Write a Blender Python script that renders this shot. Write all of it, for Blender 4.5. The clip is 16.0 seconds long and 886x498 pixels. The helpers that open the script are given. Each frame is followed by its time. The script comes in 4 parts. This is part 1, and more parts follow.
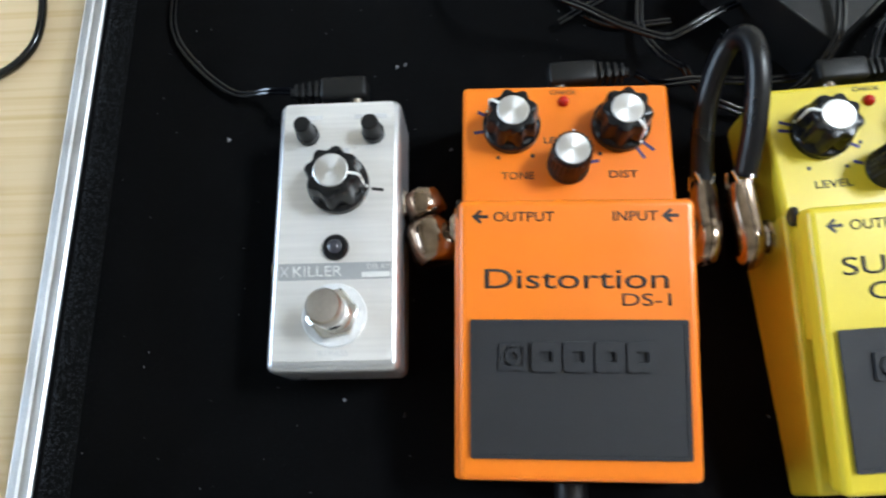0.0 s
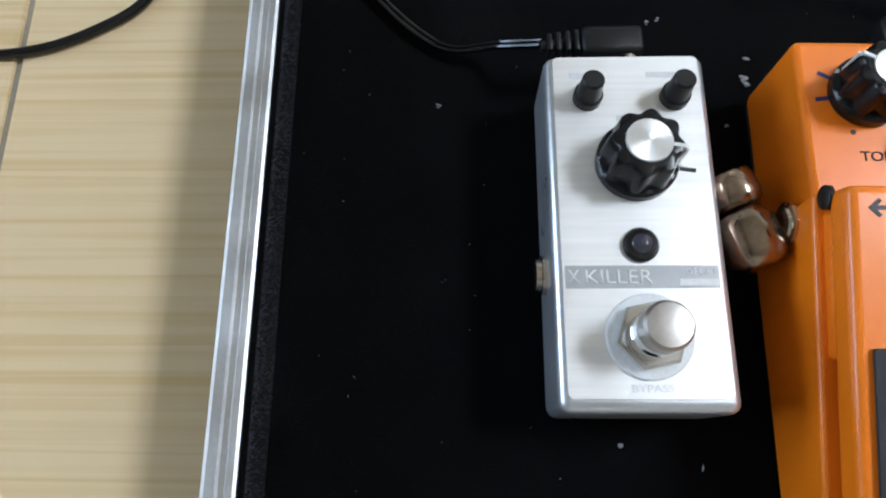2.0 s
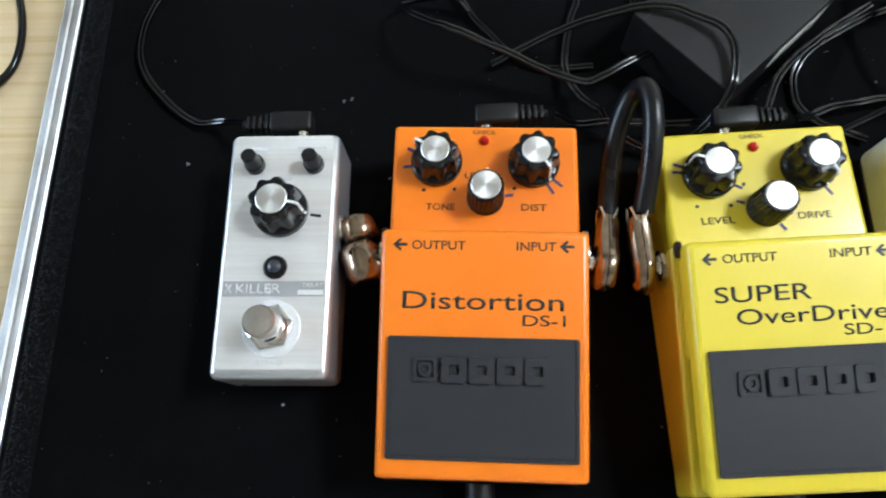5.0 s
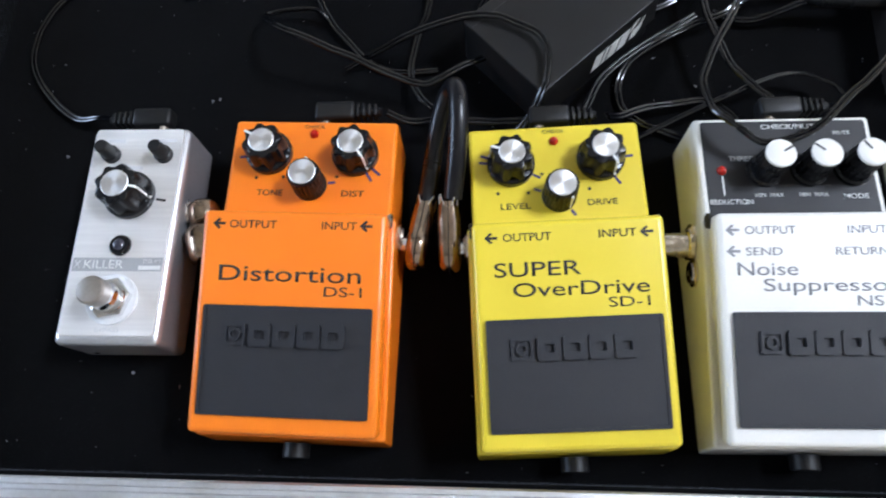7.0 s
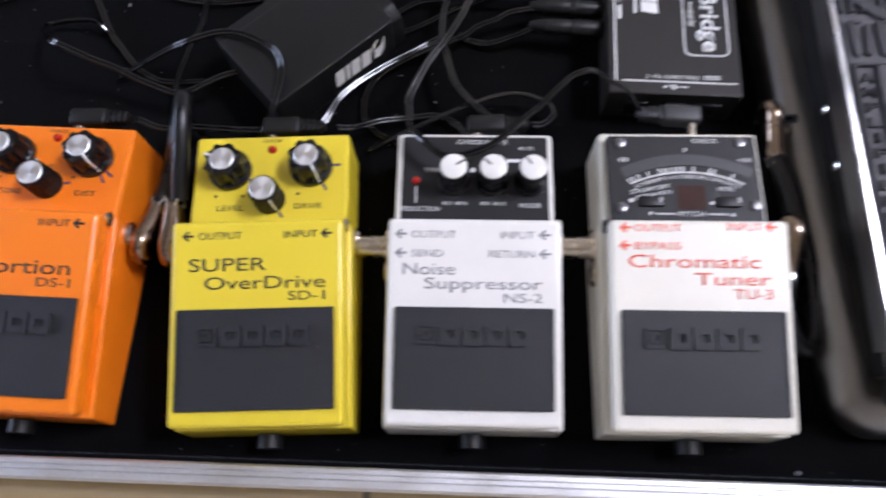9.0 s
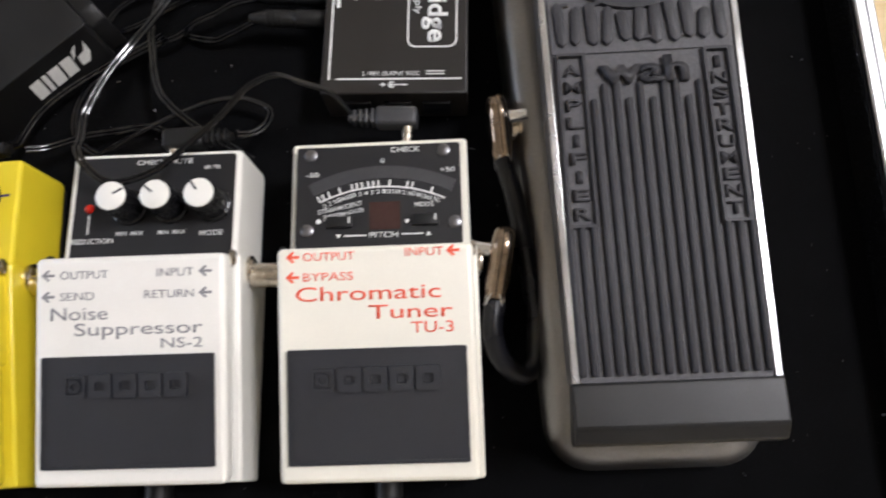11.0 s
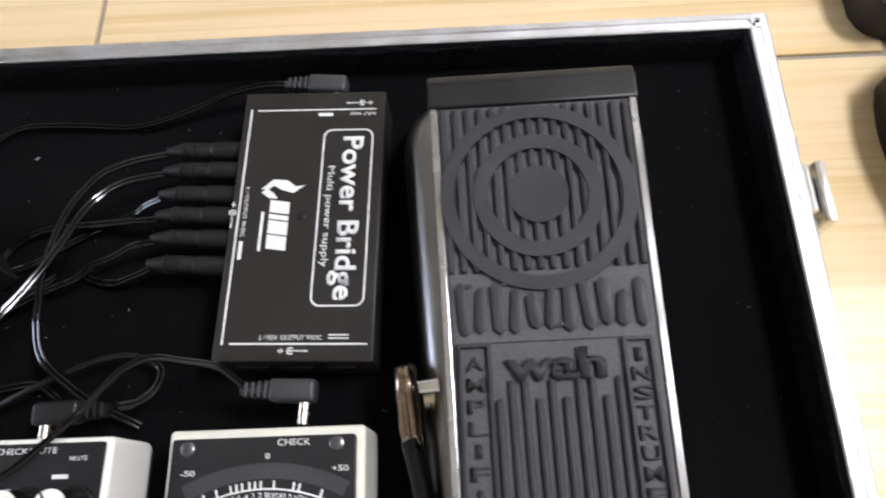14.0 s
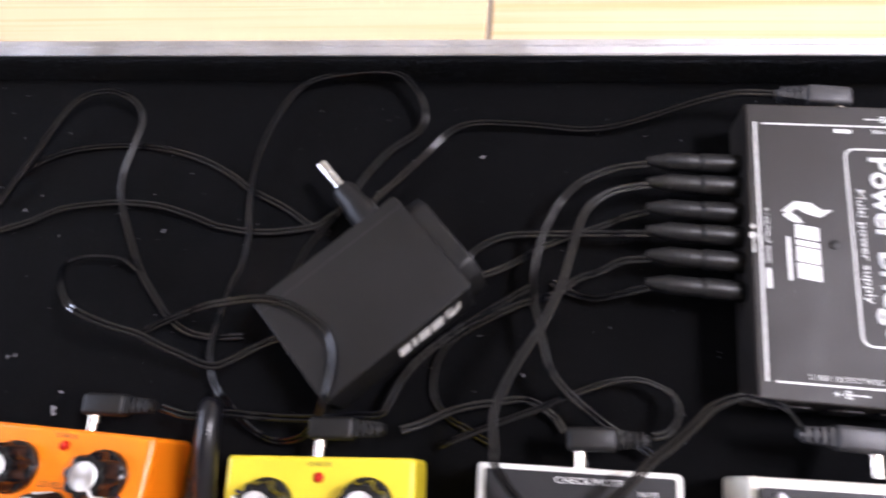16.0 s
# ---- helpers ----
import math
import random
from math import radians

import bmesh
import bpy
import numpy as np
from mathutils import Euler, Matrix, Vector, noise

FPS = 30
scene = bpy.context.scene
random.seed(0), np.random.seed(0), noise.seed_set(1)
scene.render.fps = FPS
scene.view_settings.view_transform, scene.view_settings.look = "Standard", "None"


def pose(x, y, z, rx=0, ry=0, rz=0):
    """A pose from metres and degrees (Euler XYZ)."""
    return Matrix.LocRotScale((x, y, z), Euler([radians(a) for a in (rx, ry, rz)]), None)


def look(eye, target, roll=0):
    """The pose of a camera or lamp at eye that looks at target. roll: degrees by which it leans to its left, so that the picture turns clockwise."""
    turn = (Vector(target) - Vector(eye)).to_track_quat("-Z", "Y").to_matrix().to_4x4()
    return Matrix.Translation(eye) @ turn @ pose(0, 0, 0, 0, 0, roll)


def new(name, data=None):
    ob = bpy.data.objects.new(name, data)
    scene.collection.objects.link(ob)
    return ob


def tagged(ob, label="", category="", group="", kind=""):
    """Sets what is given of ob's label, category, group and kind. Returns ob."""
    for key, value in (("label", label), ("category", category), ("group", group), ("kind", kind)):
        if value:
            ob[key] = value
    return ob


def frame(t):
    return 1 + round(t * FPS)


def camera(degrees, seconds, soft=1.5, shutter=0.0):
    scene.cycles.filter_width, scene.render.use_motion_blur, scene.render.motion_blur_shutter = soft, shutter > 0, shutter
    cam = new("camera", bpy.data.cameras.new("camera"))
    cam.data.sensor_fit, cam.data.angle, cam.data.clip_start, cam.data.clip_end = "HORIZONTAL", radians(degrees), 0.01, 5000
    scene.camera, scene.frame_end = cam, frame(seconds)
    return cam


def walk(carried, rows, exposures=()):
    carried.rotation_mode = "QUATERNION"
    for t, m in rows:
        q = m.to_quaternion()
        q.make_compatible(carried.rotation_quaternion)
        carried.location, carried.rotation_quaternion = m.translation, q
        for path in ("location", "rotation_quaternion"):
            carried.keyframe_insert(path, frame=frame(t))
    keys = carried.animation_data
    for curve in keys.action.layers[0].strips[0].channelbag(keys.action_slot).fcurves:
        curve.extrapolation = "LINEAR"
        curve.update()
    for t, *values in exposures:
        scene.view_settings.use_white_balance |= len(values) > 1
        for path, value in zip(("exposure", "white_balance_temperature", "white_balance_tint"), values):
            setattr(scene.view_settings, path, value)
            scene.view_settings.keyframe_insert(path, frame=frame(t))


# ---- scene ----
cam = camera(67.1, 16.0, soft=2.0, shutter=0.5)
PATH = [
    (0, (-0.003, 0.011, 0.243), (-0.117, 0.56, -1.677), -12.7),
    (0.5, (-0.031, 0.019, 0.231), (-0.143, 0.588, -1.683), -11.5),
    (1, (-0.068, 0.029, 0.213), (-0.172, 0.597, -1.702), -10.4),
    (1.5, (-0.096, 0.028, 0.193), (-0.147, 0.582, -1.728), -5.0),
    (2, (-0.097, 0.025, 0.192), (-0.149, 0.586, -1.727), -5.1),
    (2.5, (-0.089, 0.028, 0.197), (-0.152, 0.617, -1.714), -6.0),
    (3, (-0.063, 0.024, 0.207), (-0.135, 0.576, -1.714), -7.4),
    (3.5, (-0.046, 0.022, 0.217), (-0.113, 0.584, -1.701), -7.2),
    (4, (-0.028, 0.015, 0.23), (-0.109, 0.55, -1.695), -8.6),
    (4.2, (-0.015, 0.013, 0.241), (-0.088, 0.561, -1.681), -7.3),
    (6.3, (0.067, -0.001, 0.277), (-0.046, 0.571, -1.636), -11.3),
    (6.5, (0.078, -0.011, 0.275), (-0.036, 0.555, -1.64), -10.6),
    (7, (0.099, -0.011, 0.285), (-0.025, 0.611, -1.612), -10.4),
    (7.5, (0.12, -0.016, 0.29), (0.012, 0.581, -1.616), -8.9),
    (8, (0.151, -0.013, 0.301), (0.025, 0.636, -1.586), -9.4),
    (8.5, (0.173, -0.02, 0.299), (0.058, 0.605, -1.598), -9.2),
    (9, (0.216, -0.017, 0.308), (0.153, 0.607, -1.591), -4.0),
    (9.2, (0.231, -0.023, 0.318), (0.203, 0.572, -1.591), 1.1),
    (11.3, (0.369, 0.024, 0.277), (0.257, 0.516, -1.658), -14.1),
    (11.5, (0.385, 0.019, 0.273), (0.253, 0.539, -1.654), -15.1),
    (12, (0.41, 0.019, 0.272), (0.304, 0.581, -1.644), -12.6),
    (12.5, (0.406, 0.038, 0.276), (0.326, 0.674, -1.619), -9.5),
    (12.7, (0.402, 0.044, 0.279), (0.359, 0.708, -1.607), -6.9),
    (13, (0.402, 0.065, 0.28), (0.354, 0.735, -1.604), -6.9),
    (13.5, (0.398, 0.092, 0.28), (0.339, 0.778, -1.598), -7.7),
    (14, (0.387, 0.104, 0.278), (0.298, 0.821, -1.586), -8.5),
    (14.5, (0.352, 0.116, 0.279), (0.262, 0.817, -1.592), -7.6),
    (15, (0.311, 0.125, 0.28), (0.163, 0.793, -1.599), -12.2),
    (15.5, (0.254, 0.12, 0.28), (0.06, 0.758, -1.605), -15.1),
    (16, (0.2, 0.123, 0.282), (-0.059, 0.762, -1.596), -18.7),
]
walk(cam, [(t, look(eye, target, roll)) for t, eye, target, roll in PATH], [(0, 0.28, 5900, 6), (0.5, 0.3, 5850, 6), (1.5, 0.02, 5750, 6), (2.5, -0.08, 5850, 10), (3, -0.08, 6000, 10), (4, 0.22, 6000, 3), (6.5, 0.28, 5650, 12), (7.5, 0.28, 5700, 16), (9, 0.1, 5900, 25), (11.5, 0.1, 6600, 17), (12.5, 0.02, 6500, 18), (14, 0.28, 6350, 17), (14.5, 0.4, 6300, 16), (15.5, 0.72, 6250, 18), (16, 0.84, 6300, 28)])

# ---- light ----
world = bpy.data.worlds.new("world")
world.use_nodes = True
scene.world = world
sky = world.node_tree.nodes.new("ShaderNodeTexSky")
sky.sky_type, sky.sun_disc = "NISHITA", False
sky.sun_elevation, sky.sun_rotation = radians(40), radians(250)
world.node_tree.links.new(sky.outputs[0], world.node_tree.nodes["Background"].inputs[0])
world.node_tree.nodes["Background"].inputs[1].default_value = 0.1


def area_lamp(name, m, sx, sy, watts, colour):
    d = bpy.data.lights.new(name, "AREA")
    d.shape, d.size, d.size_y, d.energy, d.color = "RECTANGLE", sx, sy, watts, colour
    ob = new(name, d)
    ob.matrix_world = m
    return ob


# daylight in the opening of the west window and in the roof window
area_lamp("window_light", look((-2.16, 0.35, 0.74), (0.0, 0.3, 0.5)), 1.4, 0.66, 26, (0.70, 0.84, 1.0))
area_lamp("roof_window_light", pose(2.0, 0.57, 2.69), 0.66, 0.84, 132, (0.93, 0.97, 1.0))

# ---- materials ----
MM = 0.001


def mat(name, colour, rough=0.5, metal=0.0, **kw):
    """A node material with fine grain and larger stains: colour, roughness and bump all vary."""
    m = bpy.data.materials.new(name)
    m.use_nodes = True
    n, l = m.node_tree.nodes, m.node_tree.links
    b = n["Principled BSDF"]
    b.inputs["Metallic"].default_value = metal
    b.inputs["Roughness"].default_value = rough
    for key in ("Coat Weight", "Coat Roughness", "Sheen Weight", "Sheen Roughness", "IOR", "Transmission Weight", "Specular IOR Level"):
        if key in kw:
            b.inputs[key].default_value = kw[key]
    tc = n.new("ShaderNodeTexCoord")
    mp = n.new("ShaderNodeMapping")
    mp.inputs["Scale"].default_value = kw.get("stretch", (1, 1, 1))
    l.new(tc.outputs["Object"], mp.inputs["Vector"])
    fine = n.new("ShaderNodeTexNoise")
    fine.inputs["Scale"].default_value = kw.get("fine", 900.0)
    fine.inputs["Detail"].default_value = 6.0
    wide = n.new("ShaderNodeTexNoise")
    wide.inputs["Scale"].default_value = kw.get("wide", 45.0)
    wide.inputs["Detail"].default_value = 4.0
    l.new(mp.outputs[0], fine.inputs["Vector"])
    l.new(tc.outputs["Object"], wide.inputs["Vector"])
    amount = kw.get("vary", 0.12)
    add = n.new("ShaderNodeMath")
    add.operation = "ADD"
    l.new(fine.outputs[0], add.inputs[0])
    l.new(wide.outputs[0], add.inputs[1])
    ramp = n.new("ShaderNodeMapRange")
    ramp.inputs["From Min"].default_value, ramp.inputs["From Max"].default_value = 0.6, 1.4
    ramp.inputs["To Min"].default_value, ramp.inputs["To Max"].default_value = 1 - amount, 1 + amount
    l.new(add.outputs[0], ramp.inputs["Value"])
    mul = n.new("ShaderNodeVectorMath")
    mul.operation = "SCALE"
    mul.inputs[0].default_value = colour
    l.new(ramp.outputs[0], mul.inputs["Scale"])
    l.new(mul.outputs[0], b.inputs["Base Color"])
    rr = n.new("ShaderNodeMapRange")
    rr.inputs["From Min"].default_value, rr.inputs["From Max"].default_value = 0.3, 0.7
    spread = kw.get("rough_vary", 0.06)
    rr.inputs["To Min"].default_value, rr.inputs["To Max"].default_value = max(0.02, rough - spread), min(1, rough + spread)
    l.new(wide.outputs[0], rr.inputs["Value"])
    l.new(rr.outputs[0], b.inputs["Roughness"])
    bump = n.new("ShaderNodeBump")
    bump.inputs["Strength"].default_value = kw.get("bump", 0.1)
    bump.inputs["Distance"].default_value = kw.get("depth", 0.0002)
    l.new(fine.outputs[0], bump.inputs["Height"])
    l.new(bump.outputs[0], b.inputs["Normal"])
    return m


def brushed_disc(name, colour, rough):
    """Spun metal: the lathe marks turn the grain round the axis of the part."""
    m = mat(name, colour, rough, 1.0, fine=3000, vary=0.05)
    b = m.node_tree.nodes["Principled BSDF"]
    tan = m.node_tree.nodes.new("ShaderNodeTangent")
    tan.direction_type, tan.axis = "RADIAL", "Z"
    m.node_tree.links.new(tan.outputs[0], b.inputs["Tangent"])
    b.inputs["Anisotropic"].default_value = 0.65
    return m


def floor_tile_material():
    """Glazed tile printed like pale wood: long streaks along x, a soft ripple in the glaze."""
    m = mat("pale_wood_look_glaze", (0.66, 0.50, 0.29), 0.09, 0.0, fine=70.0, wide=6.0, stretch=(0.05, 1.0, 1.0), vary=0.13, bump=0.3, depth=0.0004, rough_vary=0.03, **{"Specular IOR Level": 0.06})
    n, l = m.node_tree.nodes, m.node_tree.links
    b = n["Principled BSDF"]
    tc, mp = n.new("ShaderNodeTexCoord"), n.new("ShaderNodeMapping")
    mp.inputs["Scale"].default_value = (0.45, 34.0, 1.0)
    info = n.new("ShaderNodeObjectInfo")
    shift = n.new("ShaderNodeVectorMath")
    shift.operation = "ADD"
    l.new(tc.outputs["Object"], shift.inputs[0])
    l.new(info.outputs["Random"], shift.inputs[1])
    l.new(shift.outputs[0], mp.inputs["Vector"])
    streak = n.new("ShaderNodeTexNoise")
    streak.inputs["Scale"].default_value, streak.inputs["Detail"].default_value, streak.inputs["Distortion"].default_value = 7.0, 7.0, 0.6
    l.new(mp.outputs[0], streak.inputs["Vector"])
    ramp = n.new("ShaderNodeValToRGB")
    ramp.color_ramp.elements[0].position, ramp.color_ramp.elements[0].color = 0.32, (0.62, 0.455, 0.235, 1)
    ramp.color_ramp.elements[1].position, ramp.color_ramp.elements[1].color = 0.56, (0.71, 0.56, 0.345, 1)
    l.new(streak.outputs[0], ramp.inputs[0])
    l.new(ramp.outputs[0], b.inputs["Base Color"])
    return m


FELT = mat("black_carpet_felt", (0.0028, 0.0028, 0.0031), 0.95, 0, fine=2600, wide=60, vary=0.5, bump=0.6, depth=0.0005, **{"Sheen Weight": 0.02, "Sheen Roughness": 0.5, "Specular IOR Level": 0.04})
TILE = floor_tile_material()
GROUT = mat("grey_grout", (0.30, 0.26, 0.21), 0.9, vary=0.2)
ALU = mat("brushed_aluminium", (0.70, 0.71, 0.73), 0.46, 1.0, fine=500, stretch=(1, 1, 1), vary=0.1, bump=0.15, rough_vary=0.12)
LATCH = mat("nickel_latch_steel", (0.75, 0.74, 0.72), 0.22, 1.0)
CASE_SKIN = mat("black_case_vinyl", (0.02, 0.02, 0.021), 0.5, fine=700, bump=0.4)
ORANGE = mat("orange_metallic_paint", (0.92, 0.215, 0.003), 0.36, 0.0, fine=2500, vary=0.05, bump=0.04, **{"Coat Weight": 0.35, "Coat Roughness": 0.18})
YELLOW = mat("yellow_paint", (0.76, 0.60, 0.028), 0.36, 0.0, fine=2500, vary=0.05, bump=0.04, **{"Coat Weight": 0.35, "Coat Roughness": 0.18})
WHITE = mat("worn_white_paint", (0.80, 0.785, 0.735), 0.36, 0.0, fine=1800, vary=0.05, bump=0.05, **{"Coat Weight": 0.3, "Coat Roughness": 0.2})
CREAM = mat("pearl_white_paint", (0.80, 0.77, 0.67), 0.36, 0.0, fine=1800, vary=0.05, bump=0.05, **{"Coat Weight": 0.3, "Coat Roughness": 0.2})
RUBBER = mat("slate_rubber", (0.0135, 0.014, 0.018), 0.6, 0.0, fine=1600, wide=60, vary=0.25, bump=0.25)
# tread ground paler than its ribs: the sheen between them is put into the colour
TREAD_SHEEN = mat("sheen_pale_tread_rubber", (0.075, 0.073, 0.079), 0.6, 0.0, fine=900, wide=30, vary=0.35, bump=0.25, rough_vary=0.1, **{"Specular IOR Level": 0.35})
WAH_RUBBER = mat("worn_tread_rubber", (0.036, 0.035, 0.039), 0.5, 0.0, fine=1200, wide=40, vary=0.35, bump=0.25, rough_vary=0.1, **{"Specular IOR Level": 0.22})
BLACK = mat("black_gloss_plastic", (0.006, 0.006, 0.007), 0.28, 0.0, fine=1500, vary=0.2, bump=0.05, **{"Specular IOR Level": 0.35})
CAP_RUBBER = mat("worn_black_cap_rubber", (0.011, 0.011, 0.0115), 0.38, 0.0, fine=1300, wide=50, vary=0.3, bump=0.15, **{"Specular IOR Level": 0.35})
PANEL_BLACK = mat("black_control_plate", (0.014, 0.0135, 0.015), 0.5, 0.0, fine=1500, vary=0.2, bump=0.08, **{"Specular IOR Level": 0.3})
SATIN = mat("black_satin_plastic", (0.009, 0.0088, 0.009), 0.45, 0.0, fine=1800, vary=0.2, bump=0.15, **{"Specular IOR Level": 0.3})
BOX_BLACK = mat("black_powder_coat", (0.014, 0.0115, 0.010), 0.5, 0.0, fine=2600, vary=0.2, bump=0.35, **{"Specular IOR Level": 0.35})
FOOT_BLACK = mat("black_moulded_plastic", (0.016, 0.013, 0.011), 0.5, 0.0, fine=1200, vary=0.2, bump=0.2, **{"Specular IOR Level": 0.35})
PATCH_SHEATH = mat("black_rubber_sheath", (0.006, 0.006, 0.008), 0.3, 0.0, fine=700, vary=0.25, bump=0.06, **{"Specular IOR Level": 0.4})
LEAD = mat("black_cable_sheath", (0.003, 0.003, 0.004), 0.14, 0.0, fine=900, vary=0.25, bump=0.05, **{"Specular IOR Level": 0.55})
CHROME = mat("chrome", (0.80, 0.80, 0.80), 0.1, 1.0, vary=0.05)
PLUG_METAL = mat("tarnished_plug_metal", (0.34, 0.26, 0.195), 0.18, 1.0, fine=500, wide=160, vary=0.3, bump=0.1, rough_vary=0.1)
# fibres of the black felt; the light on the lining is painted into them
LIT_FUZZ = mat("daylit_felt_fuzz", (0.06, 0.065, 0.078), 0.9, vary=0.5, **{"Specular IOR Level": 0.1})
PILE = mat("black_felt_pile", (0.011, 0.012, 0.015), 0.9, vary=0.4, **{"Specular IOR Level": 0.1})
NICKEL = mat("worn_nickel", (0.62, 0.55, 0.46), 0.24, 1.0, fine=600, wide=150, vary=0.25, bump=0.1, rough_vary=0.12)
SPUN = brushed_disc("spun_aluminium", (0.86, 0.86, 0.87), 0.42)
STEEL = mat("brushed_steel_face", (0.86, 0.85, 0.84), 0.42, 0.55, fine=700, wide=25, stretch=(0.04, 1.0, 1.0), vary=0.10, bump=0.25, depth=0.0001, rough_vary=0.08)
SIDE_STEEL = mat("satin_steel_side", (0.70, 0.72, 0.76), 0.32, 0.8, fine=700, vary=0.08)
BUTTON_STEEL = mat("worn_button_steel", (0.50, 0.47, 0.44), 0.38, 1.0, fine=900, wide=120, vary=0.12, bump=0.08, rough_vary=0.1)
WAH_METAL = mat("worn_chromed_base", (0.30, 0.29, 0.285), 0.38, 1.0, fine=900, vary=0.1, bump=0.03)
TRIM = mat("bright_tread_trim", (0.50, 0.50, 0.51), 0.24, 0.95, fine=900, vary=0.15)
INK = mat("black_print", (0.012, 0.012, 0.015), 0.5)
GREY_INK = mat("grey_print", (0.22, 0.22, 0.23), 0.5)
RED_INK = mat("red_print", (0.80, 0.085, 0.03), 0.5)
DARK_STEEL = mat("blackened_screw_steel", (0.20, 0.20, 0.21), 0.35, 1.0)
WHITE_INK = mat("white_print", (0.78, 0.78, 0.76), 0.5)
PALE_INK = mat("pale_etched_print", (0.68, 0.68, 0.69), 0.5)
MARKER = mat("violet_marker", (0.05, 0.035, 0.16), 0.5)
BAND = mat("grey_label_band", (0.42, 0.43, 0.44), 0.4, 0.3, vary=0.06)
RED_LED = mat("red_led_lens", (0.48, 0.014, 0.006), 0.15, 0.0)
SMOKE = mat("smoked_display", (0.045, 0.020, 0.018), 0.12, 0.0)
CLEAR_LED = mat("clear_led_lens", (0.05, 0.05, 0.065), 0.12, 0.0)
WASHER = mat("white_nylon_washer", (0.72, 0.73, 0.74), 0.4)
LINT = mat("pale_lint", (0.28, 0.28, 0.30), 0.9)
PAINT = mat("matt_wall_paint", (0.58, 0.57, 0.55), 0.9, fine=200, wide=2, vary=0.05, bump=0.1)
GREY_PLASTIC = mat("grey_plug_plastic", (0.035, 0.035, 0.038), 0.5, vary=0.2)


# ---- mesh helpers, in millimetres ----
def part(name, bm, material, parent=None, label="", smooth=35):
    me = bpy.data.meshes.new(name)
    bmesh.ops.recalc_face_normals(bm, faces=bm.faces)
    bm.transform(Matrix.Scale(MM, 4))
    bm.to_mesh(me)
    bm.free()
    me.materials.append(material)
    if smooth:
        me.shade_smooth()
        me.set_sharp_from_angle(angle=radians(smooth))
        if smooth == 35:
            for f in me.polygons:
                if f.area > 150e-6:
                    f.use_smooth = False
    ob = new(name, me)
    if parent:
        ob.parent = parent
    return tagged(ob, label)


def thing(name, label, category, x=0, y=0, z=0, turn=0, group="", kind=""):
    ob = new(name)
    ob.empty_display_size = 0.01
    ob.matrix_world = pose(x * MM, y * MM, z * MM, 0, 0, turn)
    return tagged(ob, label, category, group, kind)


def bevelled(bm, r, seg=2, edges=None):
    if r:
        bmesh.ops.bevel(bm, geom=list(edges or bm.edges), offset=r, segments=seg, affect="EDGES", profile=0.5, clamp_overlap=True)
    return bm


def box(x0, x1, y0, y1, z0, z1, r=0.0, seg=2, m=None):
    bm = bmesh.new()
    bmesh.ops.create_cube(bm, size=1, matrix=Matrix.Translation(((x0 + x1) / 2, (y0 + y1) / 2, (z0 + z1) / 2)) @ Matrix.Diagonal((x1 - x0, y1 - y0, z1 - z0, 1)))
    bevelled(bm, r, seg)
    if m:
        bm.transform(m)
    return bm


def joined(*bms):
    out = bmesh.new()
    for b in bms:
        me = bpy.data.meshes.new("tmp")
        b.to_mesh(me)
        b.free()
        out.from_mesh(me)
        bpy.data.meshes.remove(me)
    return out


def lathe(profile, seg=32, flutes=0, deep=0.0, m=None):
    """A solid turned round z from (radius, height) pairs; flutes: waves round it, as deep as given, on the rings marked True."""
    bm = bmesh.new()
    rings = []
    for p in profile:
        r, z, wavy = (*p, False)[:3]
        ring = []
        for i in range(seg):
            a = 2 * math.pi * i / seg
            rr = r + (deep * math.cos(flutes * a) if wavy else 0)
            ring.append(bm.verts.new((rr * math.cos(a), rr * math.sin(a), z)))
        rings.append(ring)
    for a, b in zip(rings, rings[1:]):
        for i in range(seg):
            bm.faces.new((a[i], a[(i + 1) % seg], b[(i + 1) % seg], b[i]))
    bm.faces.new(rings[0][::-1])
    bm.faces.new(rings[-1])
    if m:
        bm.transform(m)
    return bm


def prism(outline, x0, x1, r=0.0, seg=2):
    """A side outline of (y, z) pairs drawn out from x0 to x1."""
    bm = bmesh.new()
    a = [bm.verts.new((x0, y, z)) for y, z in outline]
    b = [bm.verts.new((x1, y, z)) for y, z in outline]
    n = len(outline)
    bm.faces.new(a)
    bm.faces.new(b[::-1])
    for i in range(n):
        bm.faces.new((a[i], b[i], b[(i + 1) % n], a[(i + 1) % n]))
    bmesh.ops.recalc_face_normals(bm, faces=bm.faces)
    return bevelled(bm, r, seg)


def plate(outline, z0, z1, r=0.0, m=None):
    """An outline of (x, y) pairs with thickness."""
    bm = bmesh.new()
    a = [bm.verts.new((x, y, z0)) for x, y in outline]
    b = [bm.verts.new((x, y, z1)) for x, y in outline]
    n = len(outline)
    bm.faces.new(a[::-1])
    bm.faces.new(b)
    for i in range(n):
        bm.faces.new((a[i], a[(i + 1) % n], b[(i + 1) % n], b[i]))
    bevelled(bm, r)
    if m:
        bm.transform(m)
    return bm


def round_rect(x0, x1, y0, y1, r, seg=6):
    out = []
    for cx, cy, a0 in ((x1 - r, y1 - r, 0), (x0 + r, y1 - r, 90), (x0 + r, y0 + r, 180), (x1 - r, y0 + r, 270)):
        for i in range(seg + 1):
            a = radians(a0 + 90 * i / seg)
            out.append((cx + r * math.cos(a), cy + r * math.sin(a)))
    return out


